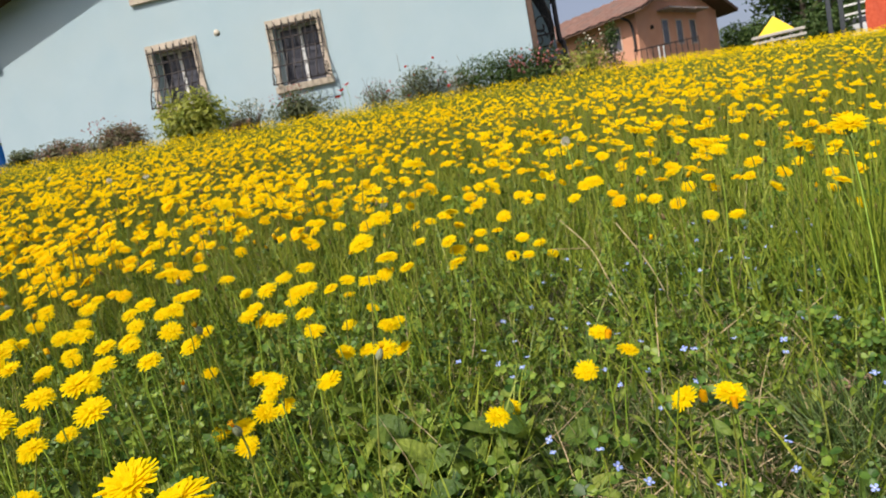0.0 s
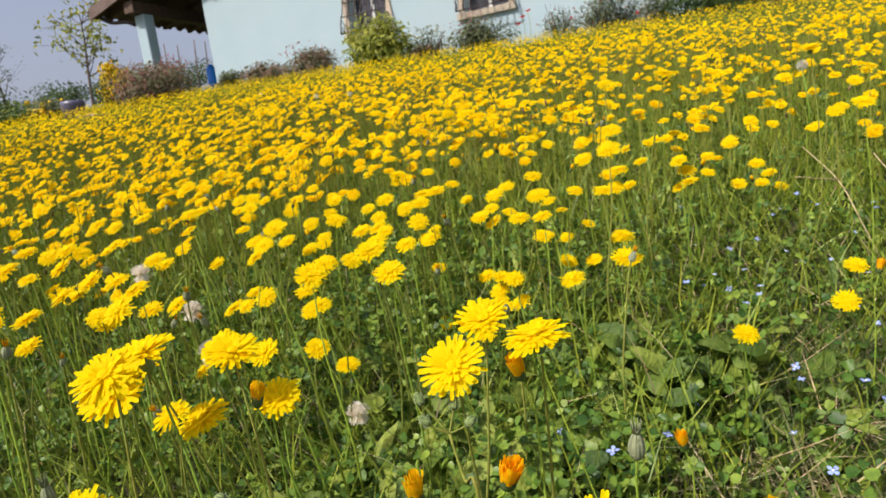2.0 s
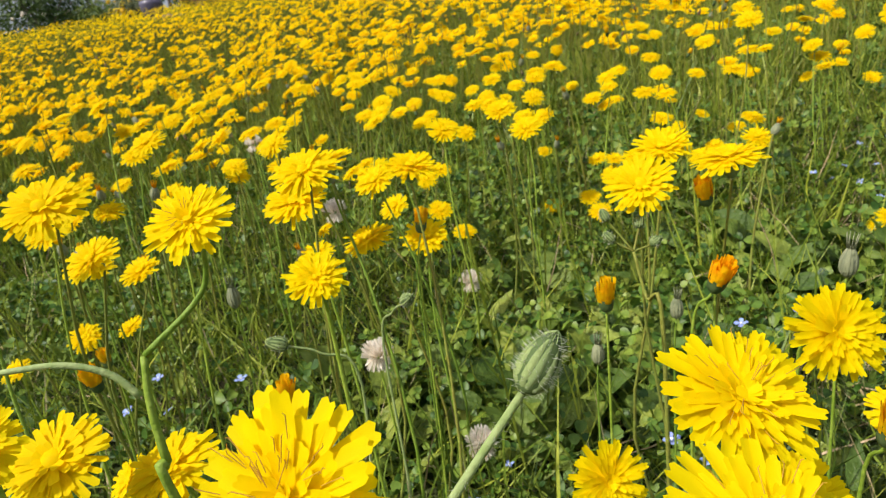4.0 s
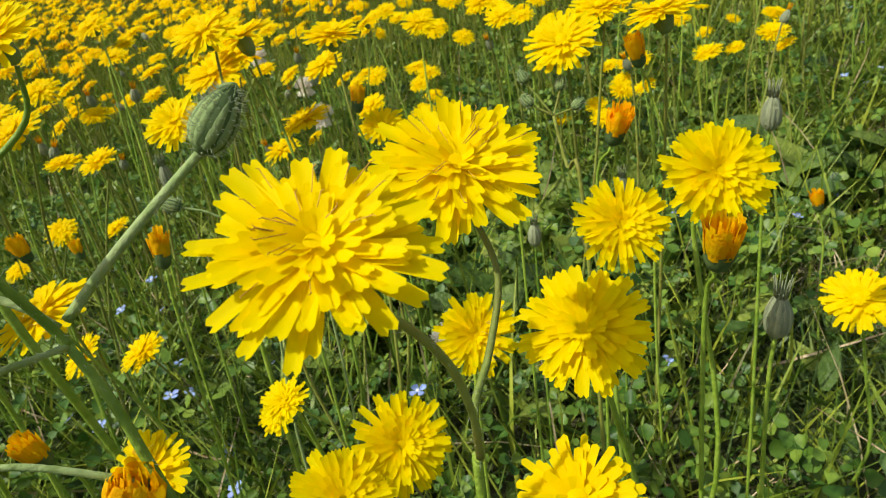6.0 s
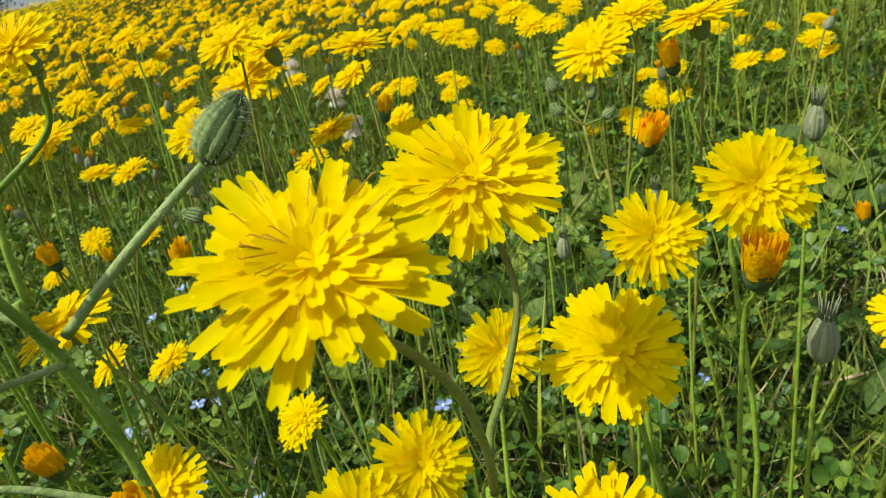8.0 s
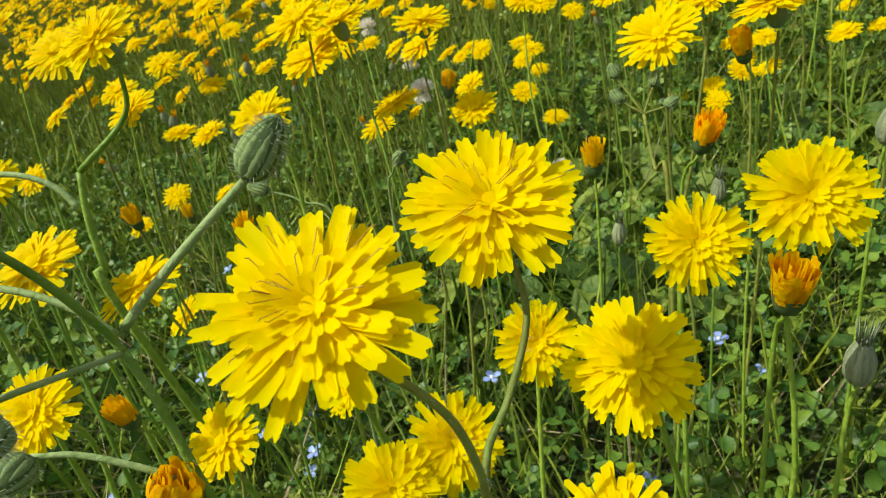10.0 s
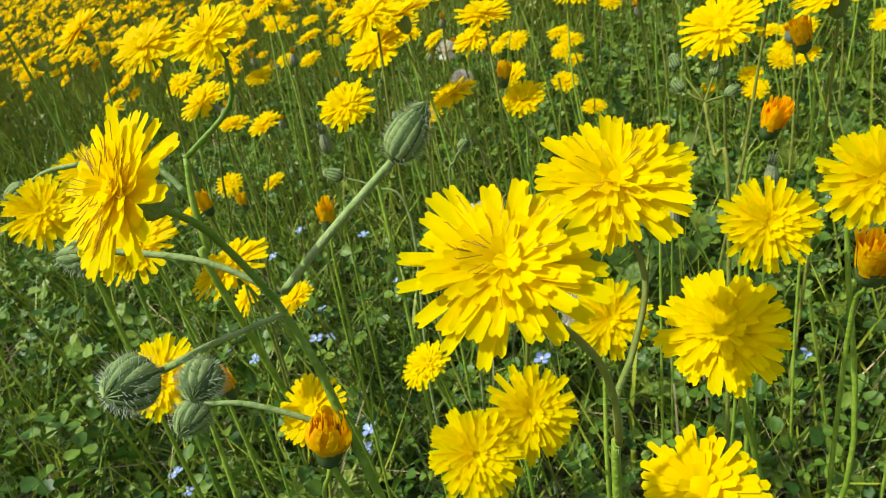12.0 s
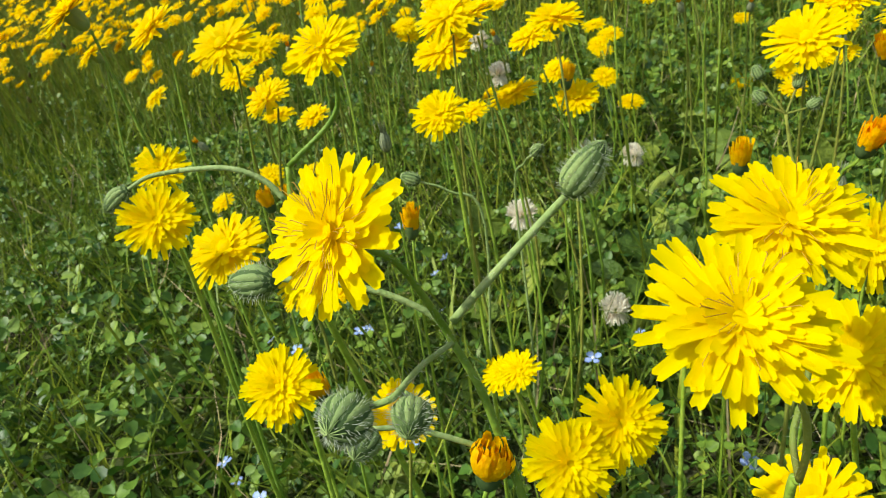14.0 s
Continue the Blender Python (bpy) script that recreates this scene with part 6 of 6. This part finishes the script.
def closing_flowers():
    spots = (((-0.0914, 0.1028, 0.3121), 0.0042), ((-0.1640, 0.0180, 0.3040), 0.0036), ((-0.1250, 0.1720, 0.3212), 0.0042), ((-0.2510, 0.1030, 0.3030), 0.0034),
             ((-0.1610, 0.1810, 0.3090), 0.0040), ((-0.1250, 0.2320, 0.3360), 0.0040), ((-0.2500, 0.0500, 0.2700), 0.0040), ((-0.0300, 0.2300, 0.2700), 0.0040),
             ((-0.2560, 0.2350, 0.3250), 0.0040), ((-0.4600, 0.2100, 0.2500), 0.0040), ((-0.3600, 0.1250, 0.2900), 0.0040), ((-0.0500, 0.3700, 0.2300), 0.0040), ((0.1704, 0.4526, 0.2580), 0.0034), ((0.1869, 0.4419, 0.2525), 0.0026), ((0.1361, 0.5854, 0.2781), 0.0036))
    for k, (at, radius) in enumerate(spots):
        r = random.Random(k)
        n = (r.gauss(0, 0.15), -0.15 + r.gauss(0, 0.15), 1)
        bent_top_plant("closing_hawksbeard", Vector(at) - Vector((0, 0, 0.006)), n, lambda p, a, nn: closing_head(p, a, nn, radius * 0.86, 0.0088, 50 + k, ORANGE, 1.0 if k == 1 else 1.3), "withering hawksbeard head with rolled orange petals", "closing flowers")
    grey = ((-0.0810, 0.1980, 0.3120), (-0.0793, 0.1202, 0.2820), (-0.1377, 0.2540, 0.2700), (-0.1720, 0.2300, 0.2560), (-0.3300, 0.1800, 0.3000), (-0.2900, 0.3000, 0.2900))
    for k, at in enumerate(grey):
        def spent(p, a, nn):
            bud(p, a, nn, 0.0029, 0.0115, 80 + k, 0, dry=True, name="spent_head")
            tip = [tube([(0.0012 * math.cos(q), 0.0012 * math.sin(q), 0.011), (0.0020 * math.cos(q), 0.0020 * math.sin(q), 0.0165)], [0.0004, 0.0001], 3) for q in np.linspace(0, 5.5, 9)]
            place("dry_tuft", shape("dry_tuft", *joined(*tip), DRY), p, facing(nn, a))
        bent_top_plant("spent_hawksbeard", at, (0.05, -0.1, 1), spent, "faded grey-green hawksbeard head closed up", "spent heads")


closing_flowers()


def faded_heads():
    """Closed, faded heads standing between the open ones."""
    r = random.Random(31)
    first = None
    for k in range(34):
        az, dist = radians(r.uniform(-62, 2)), r.uniform(0.42, 1.25)
        x, y = VIEW[0] + dist * math.sin(az), VIEW[1] + dist * math.cos(az)
        foot = Vector((x, y, float(ground_z(x, y))))
        if first is None:
            first = thing("spent_hawksbeard", foot, "faded hawksbeard head closed to a brown-tipped point", "flower", "spent heads")
            stalk(first, [(0.012, -0.016, 0.19), (0.008, -0.010, 0.165), (0.004, 0, 0.09), (0, 0, -0.005)], 0.0007, 0.0012, STEM_RED)
            bud(first, (0.012, -0.016, 0.188), (0.3, -0.45, 0.84), 0.0031, 0.0105, 90, 0, dry=True, name="spent_head")
            place("dry_tuft", shape("dry_tuft", *joined(*[tube([(0.0010 * math.cos(q), 0.0010 * math.sin(q), 0), (0.0019 * math.cos(q), 0.0019 * math.sin(q), 0.005)], [0.0005, 0.0002], 3) for q in np.linspace(0, 5.5, 8)]), ORANGE), first, facing((0.3, -0.45, 0.84), (0.0152, -0.0208, 0.1970)), "dried orange petal tips")
            ob = first
        else:
            ob = copy_thing(first, Matrix.Identity(4))
        ob.matrix_basis = Matrix.Translation(foot) @ Matrix.Rotation(r.gauss(0, 0.8), 4, "Z") @ Matrix.Rotation(r.gauss(0, 0.08), 4, "X") @ Matrix.Scale(r.uniform(0.85, 1.12), 4)


faded_heads()


def bud_cluster():
    foot = Vector((-0.140, 0.21, float(ground_z(-0.140, 0.21))))
    p = thing("hawksbeard_plant", foot, "reddish stem with a cluster of small green buds", "flower")
    top = Vector((-0.1527, 0.2069, 0.3186))
    stalk(p, [top, (-0.1480, 0.2040, 0.3000), (-0.1416, 0.1999, 0.2850), foot], 0.0006, 0.0010, STEM_RED, origin=foot)
    for k, q in enumerate(((-0.1623, 0.2077, 0.3310), (-0.1600, 0.2059, 0.3230), (-0.1508, 0.2109, 0.3270), (-0.1465, 0.2103, 0.3202))):
        q = Vector(q)
        n = (q - top).normalized() + Vector((0, 0, 0.4))
        stalk(p, [q, (q + top) / 2, top], 0.0004, 0.0005, STEM_RED, name="branch", origin=foot)
        bud(p, q, n, 0.0019, 0.0056, 30 + k, 80, foot)


bud_cluster()


def nodding_buds():
    """Single closed buds bent over on thin stalks."""
    for k, (tip, away) in enumerate((((-0.2374, 0.1714, 0.3101), (0.55, -0.35, 0.45)), ((-0.2680, 0.1257, 0.3108), (-0.60, -0.40, 0.35)))):
        tip, away = Vector(tip), Vector(away).normalized()
        fx, fy = tip.x - away.x * 0.045, tip.y - away.y * 0.045
        foot = Vector((fx, fy, float(ground_z(fx, fy))))
        p = thing("hawksbeard_plant", foot, "pale green closed bud nodding on a bent stalk", "flower", "nodding buds")
        base = tip - away * 0.004
        stalk(p, [base, base - away * 0.012, base - away * 0.026 - Vector((0, 0, 0.010)), foot.lerp(tip, 0.45), foot], 0.0004, 0.0007, BRANCH, origin=foot)
        bud(p, base, away, 0.0026, 0.0078, 60 + k, 80, foot)


nodding_buds()


def clover_flower_master():
    r = random.Random(4)
    p = thing("clover_flower", (0, 0, 0), "white clover blossom on a short stem", "flower", "clover blossoms")
    pieces = []
    for k in range(120):
        z = 1 - 1.75 * (k + 0.5) / 120
        a = k * 2.39996
        q = math.sqrt(max(0, 1 - z * z))
        n = Vector((q * math.cos(a), q * math.sin(a), z))
        m = facing((n + Vector((0, 0, 0.5 if z > -0.2 else -0.6))).normalized(), n * 0.0035, r.random() * 6)
        w, ln = 0.0008, r.uniform(0.9, 1.15)
        pts = [(-w * 0.5, 0, 0), (w * 0.5, 0, 0), (w, 0.0003, 0.004 * ln), (w * 0.35, 0.0008, 0.0078 * ln), (-w * 0.35, 0.0008, 0.0078 * ln), (-w, 0.0003, 0.004 * ln)]
        pieces.append(moved((pts, [(0, 1, 2, 5), (5, 2, 3, 4)]), m))
        pts2 = [(y, x, z) for x, y, z in pts]
        pieces.append(moved((pts2, [(0, 1, 2, 5), (5, 2, 3, 4)]), m))
    place("blossom", shape("blossom", *joined(*pieces), WHITE_FLORET, False), p, Matrix.Translation((0, 0, 0.13)))
    place("stem", shape("stem", *tube(smooth_line([(0, 0, -0.02), (0.006, 0, 0.05), (0, 0, 0.13)], 4), 0.0009, 6), STEM), p)
    return p


def clover_flowers():
    master = clover_flower_master()
    places = ((-0.321, 0.289, 0.222), (-0.257, 0.292, 0.162), (-0.321, 0.485, 0.201), (-0.420, 0.430, 0.285),
              (-0.50, 0.52, 0.30), (-0.62, 0.60, 0.33), (0.318, 0.385, 0.175))
    for k, (x, y, z) in enumerate(places):
        g = float(ground_z(x, y))
        s = (z - g) / 0.13
        ob = master if k == 0 else copy_thing(master, Matrix.Identity(4))
        ob.location, ob.rotation_euler = (x, y, g), (0, 0, k * 1.3)
        for c in ob.children:
            if c.name.startswith("stem"):
                c.scale = (1, 1, s)
            else:
                c.location = (0, 0, 0.13 * s)


clover_flowers()


def speedwell():
    p = thing("speedwell_flower", (0, 0, 0), "tiny blue speedwell flower with a white eye", "flower", "blue speedwell")
    for k in range(4):
        w = 0.85 if k == 0 else 1.0
        pts = [(0, 0, 0), (0.002, -0.0016 * w, 0.0003), (0.0040, -0.0020 * w, 0.0007), (0.0052, 0, 0.0006), (0.0040, 0.0020 * w, 0.0007), (0.002, 0.0016 * w, 0.0003)]
        place("petal", shape("petal", pts, [(0, 1, 2), (0, 2, 3), (0, 3, 4), (0, 4, 5)], BLUE), p, Matrix.Translation((0, 0, 0.05)) @ Matrix.Rotation(k * math.pi / 2, 4, "Z"))
    place("eye", shape("eye", *tube([(0, 0, 0.0497), (0, 0, 0.0508)], 0.0010, 6), WHITE_EYE), p)
    place("stem", shape("stem", *tube([(0, 0, -0.01), (0, 0, 0.0496)], 0.0004, 4), STEM), p)
    r = random.Random(8)
    seen = ((-0.441, 0.195), (-0.42, 0.21), (-0.397, 0.194), (-0.315, 0.176), (-0.17, 0.229), (-0.373, 0.097), (-0.405, 0.093), (-0.34, 0.163),
            (-0.137, 0.292), (-0.237, 0.223), (-0.435, 0.179), (-0.529, 0.293), (-0.494, 0.299), (-0.442, 0.306), (-0.529, 0.315), (-0.086, 0.443))
    for k in range(150):
        if k < len(seen):
            x, y = seen[k]
        elif k < 34:
            x, y = r.uniform(-0.45, 0.08), r.uniform(0.08, 0.55)
        else:
            x, y = r.uniform(0.0, 0.62), r.uniform(0.42, 1.15)
        m = Matrix.Translation((x, y, float(ground_z(x, y)) + r.uniform(0, 0.035))) @ Matrix.Rotation(r.gauss(0.35, 0.25), 4, "X") @ Matrix.Rotation(r.gauss(0, 0.3), 4, "Y") @ Matrix.Rotation(r.random() * 6, 4, "Z") @ Matrix.Scale(r.uniform(0.65, 0.9) if k >= len(seen) else 1.0, 4)
        if k == 0:
            p.matrix_basis = m
        else:
            q = copy_thing(p, Matrix.Identity(4))
            q.matrix_basis = m


speedwell()


def seed_clocks():
    r = random.Random(6)
    for k, (az, dist, h) in enumerate(((12.3, 1.45, 0.22), (-26.0, 2.7, 0.24), (-23.3, 2.5, 0.24), (37.5, 1.5, 0.30), (-30, 4.0, 0.24))):
        x, y, z = at_bearing(az, dist)
        p = thing("seed_clock", (x, y, z), "pale fluffy seed head above the flowers", "seed head", "seed heads")
        pieces = []
        for i in range(150):
            zz = 1 - 2 * (i + 0.5) / 150
            a = i * 2.39996
            q = math.sqrt(1 - zz * zz)
            n = Vector((q * math.cos(a), q * math.sin(a), zz))
            pieces.append(tube([n * 0.004, n * 0.014], [0.0002, 0.0002], 3, False))
            e = n * 0.014
            for b in range(4):
                w = (n + Vector((r.gauss(0, 0.6), r.gauss(0, 0.6), r.gauss(0, 0.6)))).normalized()
                pieces.append(tube([e, e + w * 0.004], [0.0003, 0.0001], 3, False))
        place("fluff", shape("fluff", *joined(*pieces), PUFF), p, Matrix.Translation((0, 0, h)) @ Matrix.Scale(0.62, 4))
        place("stem", shape("stem", *tube([(0, 0, -0.02), (0.01, 0, h * 0.6), (0, 0, h - 0.003)], 0.0013, 6), STEM), p)


seed_clocks()


def left_plant():
    """A forked hawksbeard stalk with one head and a bud bent aside."""
    foot = Vector((-0.250, 0.110, float(ground_z(-0.250, 0.110))))
    p = thing("hawksbeard_plant", foot, "forked green stalk with an open yellow head and nodding bud", "flower")
    stalk(p, [(-0.2440, 0.0755, 0.3630), (-0.2478, 0.0750, 0.3500), (-0.2597, 0.0641, 0.3373)], 0.0006, 0.0009, name="branch", origin=foot)
    full_head(p, Vector((-0.2430, 0.0710, 0.3700)) - foot, (0.15, -0.62, 0.77), 0.0112, 41)
    stalk(p, [(-0.2600, 0.0640, 0.3371), (-0.2590, 0.0613, 0.3247), (-0.2571, 0.0602, 0.3096), (-0.2568, 0.0620, 0.2880), foot], 0.0009, 0.0014, origin=foot)
    stalk(p, [(-0.2889, 0.0464, 0.3394), (-0.2759, 0.0537, 0.3388), (-0.2672, 0.0590, 0.3343), (-0.2613, 0.0612, 0.3273)], 0.0008, 0.0010, BRANCH, name="branch", origin=foot)
    stalk(p, [(-0.3010, 0.0350, 0.3362), (-0.2965, 0.0400, 0.3388), (-0.2888, 0.0465, 0.3394)], 0.0006, 0.0008, BRANCH, name="branch", origin=foot)
    bud(p, (-0.3010, 0.0350, 0.3362), (-0.62, -0.55, -0.55), 0.0032, 0.0105, 27, 120, foot)


left_plant()


def dry_stalks():
    for k, line in enumerate((((0.181, 0.958, 0.361), (0.212, 0.923, 0.315), (0.222, 0.881, 0.269), (0.248, 0.880, 0.205)),
                              ((0.255, 0.925, 0.345), (0.275, 0.864, 0.285), (0.304, 0.861, 0.205)),
                              ((0.150, 0.880, 0.330), (0.212, 0.923, 0.315)), ((0.30, 0.78, 0.26), (0.33, 0.80, 0.22), (0.35, 0.80, 0.17)))):
        foot = Vector(line[-1])
        p = thing("dry_stalk", foot, "dry straw-coloured stalk leaning in the grass", "stalk", "dry stalks")
        stalk(p, line, 0.0007, 0.0010, STRAW, origin=foot)
    rng = np.random.default_rng(77)
    n = 120
    x, y = rng.normal(0.55, 0.05, n), rng.normal(0.78, 0.05, n)
    ln = rng.uniform(0.14, 0.27, n)
    nrm = np.stack([rng.normal(-0.05, 0.16, n), rng.normal(0, 0.16, n), np.ones(n)], 1)
    scatter("stalks", [template(thin_stem())], np.stack([x, y, ground_z(x, y)], 1), turns_from(nrm, rng.uniform(0, 6.28, n)), np.stack([np.full(n, 0.0011), np.full(n, 0.0011), ln], 1), np.zeros(n, int), BLADE, "dense clump of upright green stalks", "stems")
    # a dense fine-leaved tuft and dry leaves on the turf
    n = 420
    x, y = rng.normal(0.345, 0.022, n), rng.normal(0.562, 0.022, n)
    grass("grass_tuft", rng, x, y, 0.10, 0.0011, 3, TUFT, "dense blue-green tuft of fine grass", 0.75)
    for k, (x, y, s) in enumerate(((0.375, 0.628, 0.030), (0.402, 0.640, 0.024), (0.362, 0.648, 0.022))):
        pts, faces = [], []
        for i in range(7):
            t = i / 6
            w = 0.34 * math.sin(math.pi * (0.06 + 0.90 * t)) ** 0.8
            for side in (-1, -0.5, 0, 0.5, 1):
                pts.append((s * (t - 0.5), s * w * side, s * (0.30 * side * side * (1 + 0.4 * math.sin(4 * t + k)) + 0.22 * math.sin(3 * t))))
        faces = [(i * 5 + j, i * 5 + j + 1, i * 5 + j + 6, i * 5 + j + 5) for i in range(6) for j in range(4)]
        leaf = place("dry_leaf", shape("dry_leaf", pts, faces, DEAD_LEAF))
        leaf.matrix_basis = Matrix.Translation((x, y, float(ground_z(x, y)) + 0.012)) @ Matrix.Rotation(k * 2.1, 4, "Z") @ Matrix.Rotation(0.35, 4, "X")
        tagged(leaf, "curled pinkish-brown dry leaf on the turf", "leaf", "dry leaves")
    # thatch on the bare turf
    n = 5200
    x, y = rng.uniform(-0.10, 0.60, n), rng.uniform(0.22, 0.85, n)
    k = (x > 0.0) & (y > 0.25) | (y > 0.42)
    grass("straw", rng, x[k], y[k], 0.06, 0.0008, 2, STRAW, "short dry thatch on bare turf", 2.2)


dry_stalks()
